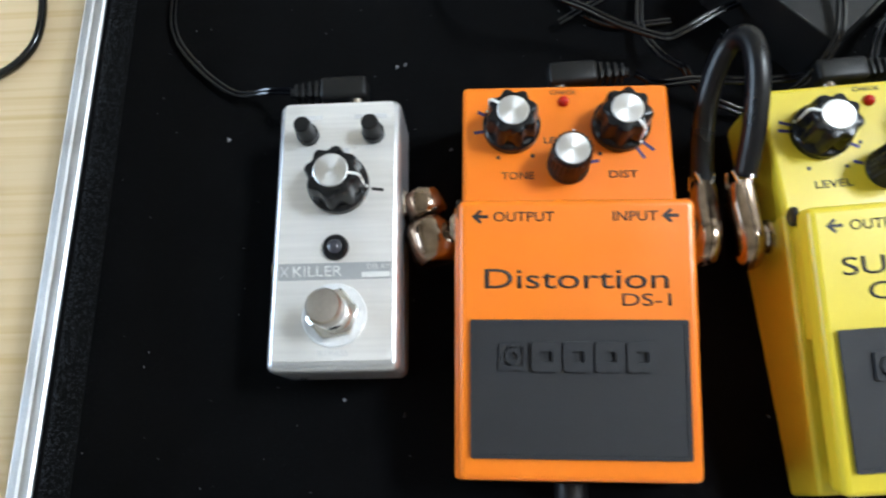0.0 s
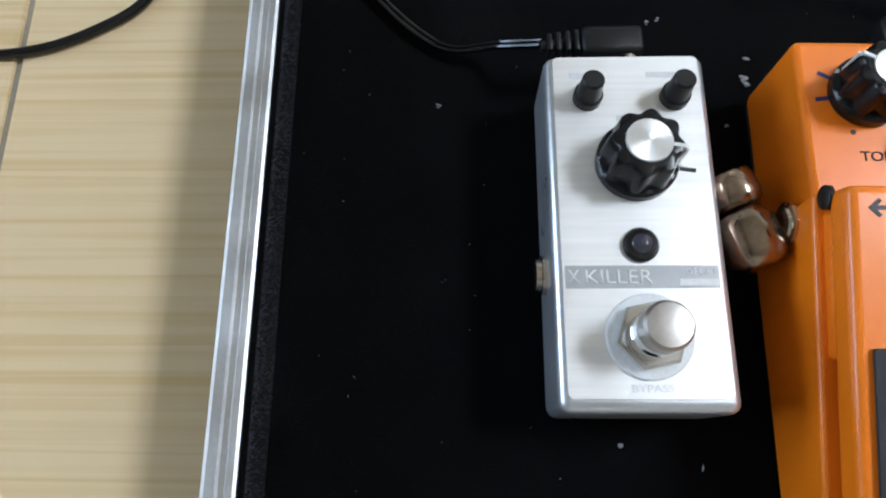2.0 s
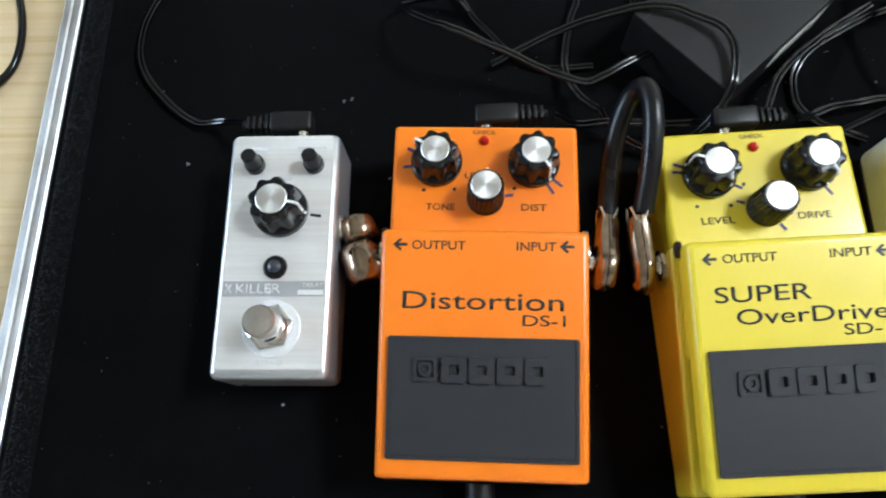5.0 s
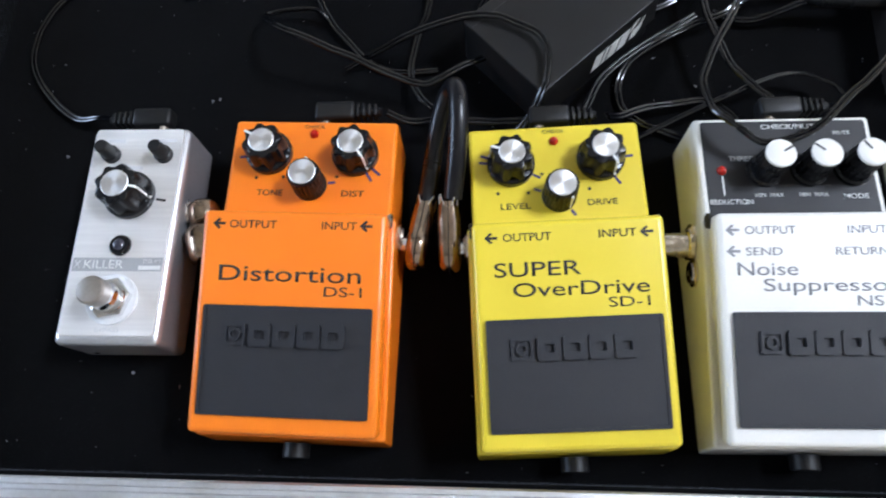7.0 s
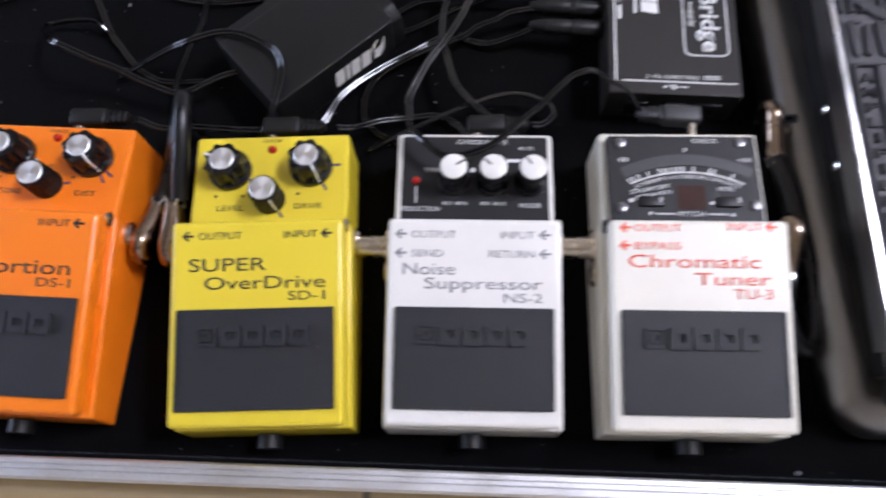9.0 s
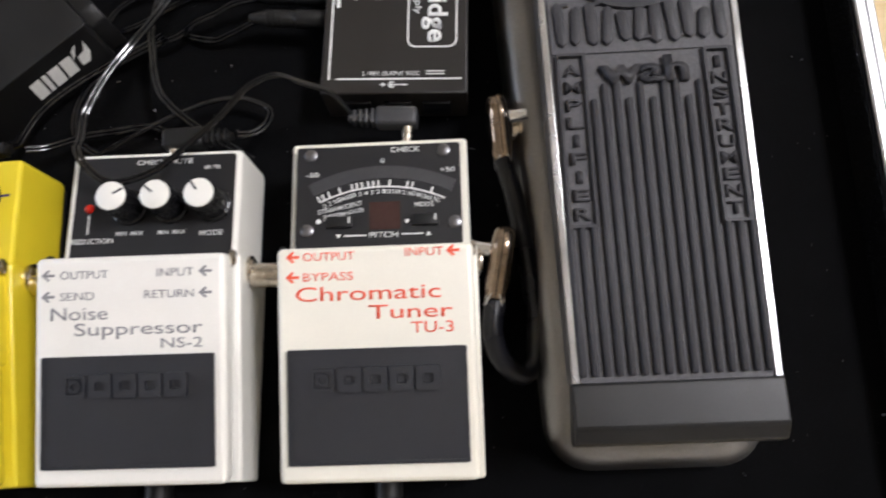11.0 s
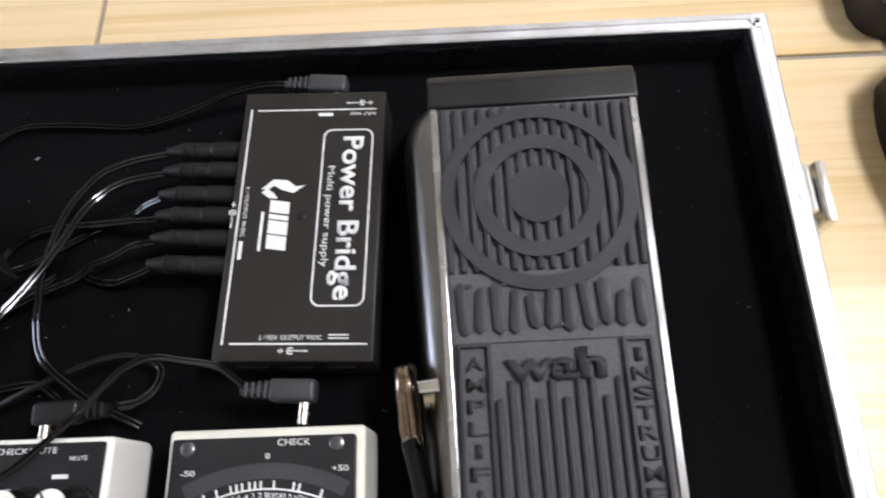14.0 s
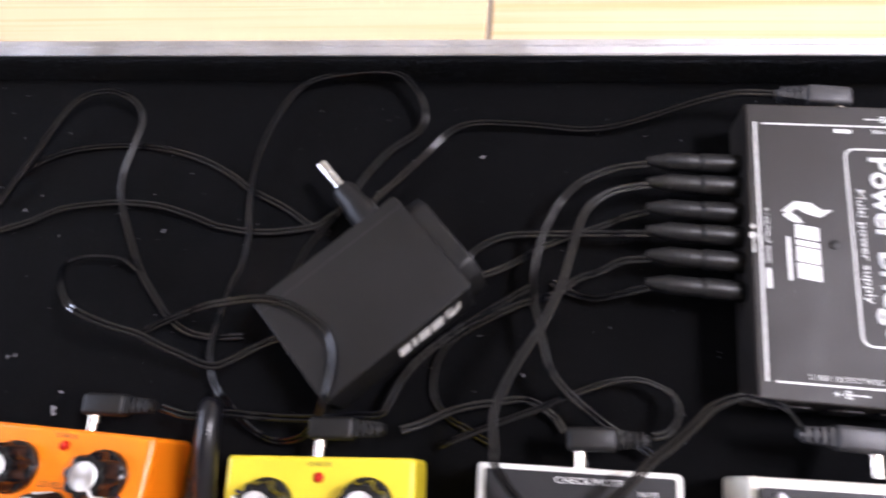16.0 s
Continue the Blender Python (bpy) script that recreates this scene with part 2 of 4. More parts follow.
def ring_strip(outer, inner, z0, z1, m=None):
    """A flat frame between two outlines with as many points."""
    bm = bmesh.new()
    n = len(outer)
    o0, i0, o1, i1 = ([bm.verts.new((x, y, z)) for x, y in line] for line, z in ((outer, z0), (inner, z0), (outer, z1), (inner, z1)))
    for k in range(n):
        j = (k + 1) % n
        bm.faces.new((o1[k], o1[j], i1[j], i1[k]))
        bm.faces.new((o0[j], o0[k], i0[k], i0[j]))
        bm.faces.new((o0[k], o0[j], o1[j], o1[k]))
        bm.faces.new((i0[j], i0[k], i1[k], i1[j]))
    if m:
        bm.transform(m)
    return bm


def circle(r, cx=0, cy=0, seg=48, a0=0, a1=360):
    closed = abs(a1 - a0) >= 360
    count = seg if closed else seg + 1
    return [(cx + r * math.cos(radians(a0 + (a1 - a0) * i / seg)), cy + r * math.sin(radians(a0 + (a1 - a0) * i / seg))) for i in range(count)]


def arc_band(r0, r1, a0, a1, cx, cy, z0, z1, seg=32, m=None):
    return plate(circle(r1, cx, cy, seg, a0, a1) + circle(r0, cx, cy, seg, a1, a0), z0, z1, 0, m)


def spline(points, steps=8):
    """A smooth line through the points (Catmull-Rom)."""
    p = [Vector(q) for q in points]
    p = [2 * p[0] - p[1]] + p + [2 * p[-1] - p[-2]]
    out = []
    for a, b, c, d in zip(p, p[1:], p[2:], p[3:]):
        for i in range(steps):
            t = i / steps
            out.append(0.5 * (2 * b + (c - a) * t + (2 * a - 5 * b + 4 * c - d) * t * t + (3 * b - a - 3 * c + d) * t**3))
    out.append(p[-2])
    return out


def sweep(points, r, seg=8, steps=8, side=0.0, grow=None):
    """A tube along a smooth line; side: shifted sideways, for the two strands of a flat lead."""
    line = spline(points, steps)
    bm = bmesh.new()
    rings = []
    across = None
    for i, c in enumerate(line):
        t = (line[min(i + 1, len(line) - 1)] - line[max(i - 1, 0)]).normalized()
        if across is None:
            across = t.cross(Vector((0, 0, 1)))
            if across.length < 0.1:
                across = t.cross(Vector((0, 1, 0)))
        across = (across - t * across.dot(t)).normalized()
        up = across.cross(t)
        rad = r * (grow(i / (len(line) - 1)) if grow else 1)
        c = c + across * side
        rings.append([bm.verts.new(c + (across * math.cos(2 * math.pi * k / seg) + up * math.sin(2 * math.pi * k / seg)) * rad) for k in range(seg)])
    for a, b in zip(rings, rings[1:]):
        for k in range(seg):
            bm.faces.new((a[k], a[(k + 1) % seg], b[(k + 1) % seg], b[k]))
    bm.faces.new(rings[0][::-1])
    bm.faces.new(rings[-1])
    return bm


def twin(points, r=0.85, steps=8):
    return joined(sweep(points, r, 8, steps, r * 0.95), sweep(points, r, 8, steps, -r * 0.95))


def lettering(body, x0, x1, y, height, material, parent, m=Matrix(), name="lettering", bold=0.002):
    """Printed words from x0 to x1 on the line y, with that height of capitals, lying in the plane m."""
    cu = bpy.data.curves.new("words", "FONT")
    cu.body, cu.size, cu.resolution_u, cu.offset = body, 1.0, 4, bold
    ob = new("words", cu)
    me = bpy.data.meshes.new_from_object(ob.evaluated_get(bpy.context.evaluated_depsgraph_get()))
    bpy.data.objects.remove(ob)
    bpy.data.curves.remove(cu)
    bm = bmesh.new()
    bm.from_mesh(me)
    bpy.data.meshes.remove(me)
    xs = [v.co.x for v in bm.verts]
    lo, hi = min(xs), max(xs)
    up = height / 0.70
    for v in bm.verts:
        v.co = Vector((x0 + (v.co.x - lo) * (x1 - x0) / (hi - lo), y + v.co.y * up, 0.0))
    ext = bmesh.ops.extrude_face_region(bm, geom=list(bm.faces))
    bmesh.ops.translate(bm, verts=[g for g in ext["geom"] if isinstance(g, bmesh.types.BMVert)], vec=(0, 0, 0.1))
    bm.transform(m @ Matrix.Translation((0, 0, 0.02)))
    return part(name, bm, material, parent, smooth=0)


def bar(x0, x1, y0, y1, material, parent, m=Matrix(), name="print_bar"):
    return part(name, box(x0, x1, y0, y1, 0.0, 0.12, m=m), material, parent, smooth=0)


def arrow(x, y, material, parent, m, size=2.0):
    """A printed arrow that points to -x, its tip at x."""
    s = size
    head = plate([(x, y), (x + 1.25 * s, y + 1.15 * s), (x + 1.65 * s, y + 0.85 * s), (x + 0.75 * s, y), (x + 1.65 * s, y - 0.85 * s), (x + 1.25 * s, y - 1.15 * s)], 0.02, 0.13, 0, m)
    shaft = box(x + 0.5 * s, x + 2.6 * s, y - 0.26 * s, y + 0.26 * s, 0.02, 0.12, m=m)
    return part("printed_arrow", joined(head, shaft), material, parent, smooth=0)


# ---- the room: floor, plain walls, ceiling ----
FLOOR_Z = -30.0
floor = tagged(part("floor", box(-2200, 2600, -2000, 2200, FLOOR_Z - 60, FLOOR_Z - 2), GROUT), "tiled floor of pale glazed wood-look tiles with grey joints", "floor", kind="structure")
wall_west = [box(-2350, -2200, -2000, 2200, FLOOR_Z - 60, 350), box(-2350, -2200, -2000, 2200, 1150, 2600), box(-2350, -2200, -2000, -400, 350, 1150), box(-2350, -2200, 1100, 2200, 350, 1150)]
tagged(part("wall_west", joined(*wall_west), PAINT), "plain off-white painted wall with a window opening", "wall", kind="structure")
for name, b in (("wall_east", box(2600, 2750, -2000, 2200, FLOOR_Z - 60, 2600)), ("wall_south", box(-2350, 2750, -2150, -2000, FLOOR_Z - 60, 2600)), ("wall_north", box(-2350, 2750, 2200, 2350, FLOOR_Z - 60, 2600))):
    tagged(part(name, b, PAINT), "plain off-white painted wall", "wall", kind="structure")
RX0, RX1, RY0, RY1 = 1660, 2340, 140, 1000
roof = [box(-2350, RX0, -2150, 2350, 2600, 2720), box(RX1, 2750, -2150, 2350, 2600, 2720), box(RX0, RX1, -2150, RY0, 2600, 2720), box(RX0, RX1, RY1, 2350, 2600, 2720)]
tagged(part("ceiling", joined(*roof), PAINT), "plain off-white ceiling with a roof window", "ceiling", kind="structure")
window = tagged(new("window_1"), "white roof window with nine small panes", "window", kind="structure")
part("window_frame", joined(box(RX0, RX0 + 25, RY0, RY1, 2600, 2660, 3), box(RX1 - 25, RX1, RY0, RY1, 2600, 2660, 3), box(RX0 + 25, RX1 - 25, RY0, RY0 + 25, 2600, 2660, 3), box(RX0 + 25, RX1 - 25, RY1 - 25, RY1, 2600, 2660, 3)), PAINT, window)
for k in (1, 2):
    x = RX0 + (RX1 - RX0) * k / 3
    part("glazing_bar", box(x - 12, x + 12, RY0 + 25, RY1 - 25, 2604, 2650, 3), PAINT, window)
    y = RY0 + (RY1 - RY0) * k / 3
    part("cross_bar", box(RX0 + 25, RX1 - 25, y - 10, y + 10, 2608, 2644, 3), PAINT, window)
part("reveal_cover", box(RX0 - 10, RX1 + 10, RY0 - 10, RY1 + 10, 2720, 2740), PAINT, window)

# ---- the case ----
X0, X1, Y0, Y1, RIM = -152.4, 518.4, -18.2, 307.9, 20.0
case = thing("pedalboard_case", "open black felt-lined pedalboard case with aluminium edging", "case")
part("felt_floor", box(X0 - 3, X1 + 3, Y0 - 3, Y1 + 3, -14, 0), FELT, case, "black carpet felt lining, strewn with pale lint")
part("base_panel", box(X0 - 6.5, X1 + 6.5, Y0 - 6.5, Y1 + 6.5, -26, -14.1), CASE_SKIN, case)


def rim_outline(s):
    """The edging in section: two rounded lips with a groove between them."""
    return [(s * -0.3, 0.5), (s * -0.3, RIM - 0.6), (s * 0.5, RIM), (s * 2.2, RIM), (s * 2.8, RIM - 0.9), (s * 4.4, RIM - 0.9), (s * 5.0, RIM - 0.1), (s * 7.6, RIM - 0.2), (s * 8.9, RIM - 1.4), (s * 9.2, RIM - 14), (s * 6.2, RIM - 14), (s * 6.2, 0.5)]


def edging(length, m):
    bm = prism(rim_outline(1), 0, length)
    bm.transform(m)
    return bm


L, W = X1 - X0 + 15, Y1 - Y0 + 15
for name, m, n in (
    ("back_edging", Matrix.Translation((X0 - 7.5, Y1, 0)), L),
    ("front_edging", Matrix.Translation((X1 + 7.5, Y0, 0)) @ Matrix.Rotation(math.pi, 4, "Z"), L),
    ("left_edging", Matrix.Translation((X0, Y0 - 7.5, 0)) @ Matrix.Rotation(math.pi / 2, 4, "Z"), W),
    ("right_edging", Matrix.Translation((X1, Y1 + 7.5, 0)) @ Matrix.Rotation(-math.pi / 2, 4, "Z"), W),
):
    part(name, edging(n, m), ALU, case, "scuffed aluminium edging")
for name, b in (
    ("back_wall", box(X0 - 7, X1 + 7, Y1 + 1.5, Y1 + 7.4, FLOOR_Z, RIM - 2.5)),
    ("front_wall", box(X0 - 7, X1 + 7, Y0 - 7.4, Y0 - 1.5, FLOOR_Z, RIM - 2.5)),
    ("left_wall", box(X0 - 7.4, X0 - 1.5, Y0 - 1, Y1 + 1, FLOOR_Z, RIM - 2.5)),
    ("right_wall", box(X1 + 1.5, X1 + 7.4, Y0 - 1, Y1 + 1, FLOOR_Z, RIM - 2.5)),
):
    part(name, b, CASE_SKIN, case)
for name, b in (
    ("back_lining", box(X0 + 2, X1 - 2, Y1 - 2.0, Y1 - 0.4, 0.1, RIM - 1.4)),
    ("front_lining", box(X0 + 2, X1 - 2, Y0 + 0.4, Y0 + 2.0, 0.1, RIM - 1.4)),
    ("left_lining", box(X0 + 0.4, X0 + 2.0, Y0 + 0.5, Y1 - 0.5, 0.1, RIM - 1.4)),
    ("right_lining", box(X1 - 2.0, X1 - 0.4, Y0 + 0.5, Y1 - 0.5, 0.1, RIM - 1.4)),
):
    part(name, b, FELT, case)


def latch(x, y, turn):
    """A sprung case latch: back plate, hooked tongue and thumb lever; it stands out along its -y."""
    e = part("latch", joined(box(-20, 20, -1.6, 0, -18, 12, 0.6), box(-25, -15, -5.5, 0, 2, 12, 1.6), box(15, 25, -5.5, 0, 2, 12, 1.6)), LATCH, case, "nickel-plated latch")
    e.matrix_world = pose(x * MM, y * MM, 0, 0, 0, turn)
    part("latch_tongue", joined(box(-9, 9, -12, -1.8, -4, 4, 1.0), box(-15, 15, -17.5, -12.4, -14, 7, 1.6), lathe([(2.2, -11), (2.2, 11)], 12, m=pose(0, -6.5, 8.5, 0, 90, 0))), LATCH, e)


latch(-24, Y0 - 8.4, 0)
latch(X1 + 8.4, 230, 90)

# ---- stompboxes ----
SLOPE = math.atan(0.18)
TREAD = Matrix.Translation((0, 0, 35.5)) @ Matrix.Rotation(SLOPE, 4, "X")
TV = 1 / math.cos(SLOPE)
PANEL_Z = 33.6


def pointer_knob(parent, x, y, z, turn, r=9.7, h=12.8, cap=5.2):
    """A black skirted knob with eight scallops, a spun cap and a white pointer line."""
    k = part("knob", lathe([(r, 0), (r, 2.6), (r - 0.6, 3.3), (r - 1.3, 3.6, True), (r - 1.9, h - 1.6, True), (r - 2.4, h - 0.4, True), (r - 3.4, h), (cap, h)], 72, 8, 0.7), BLACK, parent, "black skirted knob with a spun metal cap")
    k.location, k.rotation_euler = (x * MM, y * MM, z * MM), (0, 0, radians(turn))
    part("knob_cap", lathe([(cap, h - 0.4), (cap, h + 0.3), (cap - 0.3, h + 0.5)], 32), SPUN, k, smooth=15)
    part("pointer", box(cap - 1.2, r - 1.5, -0.45, 0.45, h - 0.6, h + 0.35), WHITE_INK, k)
    part("pointer", box(r - 1.75, r - 0.75, -0.45, 0.45, 3.4, h - 0.6), WHITE_INK, k)
    part("pointer", box(r - 1.4, r + 0.1, -0.45, 0.45, 2.8, 3.5), WHITE_INK, k)
    return k


def small_knob(parent, x, y, z, turn, r=6.7, h=13.4):
    k = part("knob", lathe([(r + 0.3, 0), (r + 0.3, 1.2), (r, 1.6, True), (r - 0.4, h - 0.6, True), (r - 0.9, h)], 96, 24, 0.25), BLACK, parent, "black knurled knob with a spun metal cap")
    k.location, k.rotation_euler = (x * MM, y * MM, z * MM), (0, 0, radians(turn))
    part("knob_cap", lathe([(r - 1.3, h - 0.2), (r - 1.3, h + 0.3), (r - 1.6, h + 0.5)], 32), SPUN, k, smooth=15)
    part("pointer", box(r - 0.5, r + 0.35, -0.4, 0.4, 1.8, h - 0.8), WHITE_INK, k)
    return k


def white_top_knob(parent, x, y, z, turn):
    k = part("knob", lathe([(7.2, 0), (7.2, 1.5), (6.2, 2.0, True), (5.5, 14.5, True), (5.3, 15)], 72, 18, 0.2), BLACK, parent, "black knob with a white top")
    k.location, k.rotation_euler = (x * MM, y * MM, z * MM), (0, 0, radians(turn))
    part("knob_cap", lathe([(5.5, 14.6), (5.7, 15.2), (5.7, 15.9), (5.1, 16.3)], 32), WHITE, k)
    part("pointer", box(1.2, 5.4, -0.4, 0.4, 15.9, 16.45), INK, k)
    return k


def stompbox(name, label, x, y, turn, paint, panel=None):
    """The common enclosure: body, sloping treadle with rubber pad and raised emblem, hinge screws, thumb screw, jacks."""
    e = thing(name, label, "effects pedal", x, y, 0, turn, "stompboxes in a row")
    # the narrower rear half, and the wider shell under the treadle
    rear = prism([(40, 2), (123.8, 2), (125.0, 5), (124.8, PANEL_Z), (76, PANEL_Z), (74, 43), (40, 36)], -35.1, 35.1, 1.8, 3)
    shell = prism([(-7.2, 2), (78.4, 2), (79.6, 4), (79.6, 37.4), (-5.6, 22.6)], -37.4, 37.4, 1.6, 3)
    part("body", joined(rear, shell), paint, e)
    part("base_plate", box(-34.4, 34.4, -6, 122, 0, 1.95), RUBBER, e, "black rubber base")
    part("treadle", joined(box(-35.8, 35.8, -5.6 * TV, 77.3 * TV, -9, 0, 2.2, 4, TREAD)), paint, e)
    pad = part("treadle_pad", box(-32.2, 32.2, 1.2, 41.2 * TV, 0.05, 1.0, 0.5, 2, TREAD), RUBBER, e, "slate-grey rubber pad with a raised emblem")
    part("pad_frame", ring_strip(round_rect(-32.2, 32.2, 1.2, 41.2 * TV, 0.8), round_rect(-31.0, 31.0, 2.4, 41.2 * TV - 1.2, 0.8), 1.0, 1.35, TREAD), RUBBER, pad)
    # raised emblem: a framed disc and four plain blocks
    v = 30.5 * TV
    part("emblem", joined(ring_strip(round_rect(-23.5, -15.3, v - 4.1, v + 4.1, 0.8), round_rect(-22.3, -16.5, v - 2.9, v + 2.9, 0.6), 1.0, 2.0, TREAD), ring_strip(circle(2.4, -19.4, v, 28), circle(1.3, -19.4, v, 28), 1.0, 2.0, TREAD)), RUBBER, pad)
    for i in range(4):
        a = -14.0 + i * 9.3
        part("emblem", ring_strip(round_rect(a, a + 8.6, v - 4.4, v + 4.4, 1.2), round_rect(a + 2.5, a + 6.1, v - 1.6, v + 1.6, 0.5), 1.0, 2.4, TREAD), RUBBER, pad)
    for s in (-1, 1):
        # like screws: the left one's dark reflection is put in as a black material
        part("hinge_screw", lathe([(3.0, 0), (3.0, 1.2), (2.4, 1.6)], 20, m=pose(s * 35.1, 77.5, 40.0, 0, 90 * s, 0)), NICKEL if s > 0 else SATIN, e)
    part("thumb_screw", lathe([(5.4, 0), (5.4, 5.5), (4.8, 6.0)], 40, 20, 0.15, pose(0, -7.0, 9.5, 90, 0, 0)), SATIN, e, "black knurled battery thumb screw")
    for s, jy in ((-1, 76), (1, 76)):
        part("jack", joined(lathe([(5.8, 0), (5.8, 1.2), (4.6, 1.5), (4.4, 2.2)], 28, m=pose(s * 37.2, jy, 24, 0, 90 * s, 0))), NICKEL, e, "nickel jack nut")
    return e


def led(parent, x, y, z):
    part("led", lathe([(1.9, -0.5), (1.9, 0.6), (1.5, 1.5), (0.7, 2.0)], 20, m=pose(x, y, z)), RED_LED, parent, "red LED")


def marks(parent, material, x, y, z, r0, r1, *angles):
    """Pen strokes round a knob."""
    for a in angles:
        part("pen_mark", box(r0, r1, -0.55, 0.55, 0.02, 0.1, m=pose(x, y, z, 0, 0, a)), material, parent, smooth=0)


# orange distortion
orange = stompbox("distortion_pedal", "bright orange metal distortion pedal with three black knobs", 24.5, 4.0, -1.2, ORANGE)
P = Matrix.Translation((0, 0, PANEL_Z))
pointer_knob(orange, -18.4, 109.0, PANEL_Z, 150)
pointer_knob(orange, 18.2, 109.0, PANEL_Z, -52)
small_knob(orange, 0.2, 95.0, PANEL_Z, 85)
led(orange, -0.4, 118.5, PANEL_Z)
lettering("CHECK", -4.9, 3.9, 121.3, 1.6, INK, orange, P)
lettering("TONE", -22.0, -11.2, 90.1, 2.6, INK, orange, P)
lettering("LEVEL", -7.5, 2.6, 103.0, 2.3, INK, orange, P)
lettering("DIST", 13.6, 23.0, 90.3, 2.6, INK, orange, P)
marks(orange, MARKER, -18.4, 109.0, PANEL_Z, 9.4, 13.0, 152, 188)
marks(orange, MARKER, 18.2, 109.0, PANEL_Z, 9.6, 14.0, -40, -58)
marks(orange, MARKER, 0.2, 95.0, PANEL_Z, 7.4, 10.5, 8)
for x, y in ((-23, 98.0), (-11.5, 98.5), (11.0, 99)):
    part("printed_dot", lathe([(0.7, 0.02), (0.7, 0.1)], 12, m=pose(x, y, PANEL_Z)), INK, orange)
arrow(-31.6, 72 * TV, INK, orange, TREAD, 1.9)
lettering("OUTPUT", -25.0, -6.6, 72 * TV - 1.5, 3.0, INK, orange, TREAD)
lettering("INPUT", 11.0, 24.4, 72 * TV - 1.5, 3.0, INK, orange, TREAD)
arrow(25.6, 72 * TV, INK, orange, TREAD, 1.9)
lettering("Distortion", -27.8, 27.0, 53.0 * TV - 2.6, 6.0, INK, orange, TREAD)
lettering("DS-1", 13.2, 27.6, 47.2 * TV - 1.9, 3.7, INK, orange, TREAD)

# yellow overdrive
yellow = stompbox("overdrive_pedal", "yellow metal overdrive pedal with three black knobs", 133.9, 1.3, 3.2, YELLOW)
pointer_knob(yellow, -18.3, 107.6, PANEL_Z, 160)
pointer_knob(yellow, 18.2, 108.4, PANEL_Z, -62)
small_knob(yellow, 0.2, 93.0, PANEL_Z, -58)
led(yellow, 0.0, 117.6, PANEL_Z)
lettering("CHECK", -4.4, 4.4, 121.4, 1.6, INK, yellow, P)
lettering("LEVEL", -23.4, -11.4, 88.2, 2.6, INK, yellow, P)
lettering("DRIVE", 11.4, 23.2, 88.4, 2.6, INK, yellow, P)
marks(yellow, MARKER, -18.3, 107.6, PANEL_Z, 9.2, 13.2, 158, 172, -28)
marks(yellow, MARKER, 18.2, 108.4, PANEL_Z, 9.2, 13.4, 4, -58)
marks(yellow, MARKER, 0.2, 93.0, PANEL_Z, 7.4, 10.5, -55, 160)
for x, y in ((-24.2, 95.3), (-12, 95), (12.6, 95.5), (-6, 103)):
    part("printed_dot", lathe([(0.7, 0.02), (0.7, 0.1)], 12, m=pose(x, y, PANEL_Z)), INK, yellow)
arrow(-31.2, 71.2 * TV, INK, yellow, TREAD, 1.9)
lettering("OUTPUT", -24.2, -6.2, 71.2 * TV - 1.5, 3.0, INK, yellow, TREAD)
lettering("INPUT", 11.4, 25.2, 71.2 * TV - 1.5, 3.0, INK, yellow, TREAD)
arrow(26.4, 71.2 * TV, INK, yellow, TREAD, 1.9)
lettering("SUPER", -28.0, 4.0, 59.0 * TV - 2.4, 5.4, INK, yellow, TREAD)
lettering("OverDrive", -21.4, 28.4, 51.6 * TV - 2.4, 5.2, INK, yellow, TREAD)
lettering("SD-1", 13.2, 28.2, 46.2 * TV - 1.9, 3.7, INK, yellow, TREAD)

# white noise suppressor
white = stompbox("noise_suppressor_pedal", "white metal noise suppressor pedal with three white-topped knobs", 221.3, 4.2, 0.8, WHITE)
part("control_plate", plate(round_rect(-32.4, 32.8, 80, 123.0, 1.2), PANEL_Z - 0.5, PANEL_Z + 0.35), PANEL_BLACK, white, "black control plate")
Q = Matrix.Translation((0, 0, PANEL_Z + 0.35))
for x, t in ((-9.2, 30), (7.8, 140), (24.7, 125)):
    white_top_knob(white, x, 101.0, PANEL_Z + 0.3, t)
led(white, -26.0, 101.2, PANEL_Z)
part("printed_line", box(-26.3, -25.7, 90.5, 98.6, 0.02, 0.1, m=Q), WHITE_INK, white)
lettering("REDUCTION", -32.0, -15.4, 86.6, 2.1, WHITE_INK, white, Q)
lettering("CHECK/MUTE", -8.2, 14.8, 119.4, 2.1, WHITE_INK, white, Q)
lettering("MUTE", 20.0, 26.5, 116.6, 1.6, WHITE_INK, white, Q)
lettering("MODE", 19.6, 29.0, 88.6, 2.1, WHITE_INK, white, Q)
lettering("MIN  MAX", -14.2, -3.2, 89.6, 1.7, WHITE_INK, white, Q)
lettering("MIN  MAX", 2.8, 13.8, 89.6, 1.7, WHITE_INK, white, Q)
lettering("THRESHOLD", -22.6, -5.4, 105.4, 2.0, WHITE_INK, white, Q)
bar(-1.8, 0.2, 105.5, 107.5, WHITE_INK, white, Q)
bar(14.5, 20.5, 110.5, 112, WHITE_INK, white, Q)
arrow(-33.0, 70.8 * TV, GREY_INK, white, TREAD, 1.9)
lettering("OUTPUT", -26.0, -7.8, 70.8 * TV - 1.5, 3.0, GREY_INK, white, TREAD)
lettering("INPUT", 10.6, 24.4, 70.8 * TV - 1.5, 3.0, GREY_INK, white, TREAD)
arrow(26.2, 70.8 * TV, GREY_INK, white, TREAD, 1.9)
arrow(-33.0, 63.0 * TV, GREY_INK, white, TREAD, 1.9)
lettering("SEND", -26.0, -13.0, 63.0 * TV - 1.5, 3.0, GREY_INK, white, TREAD)
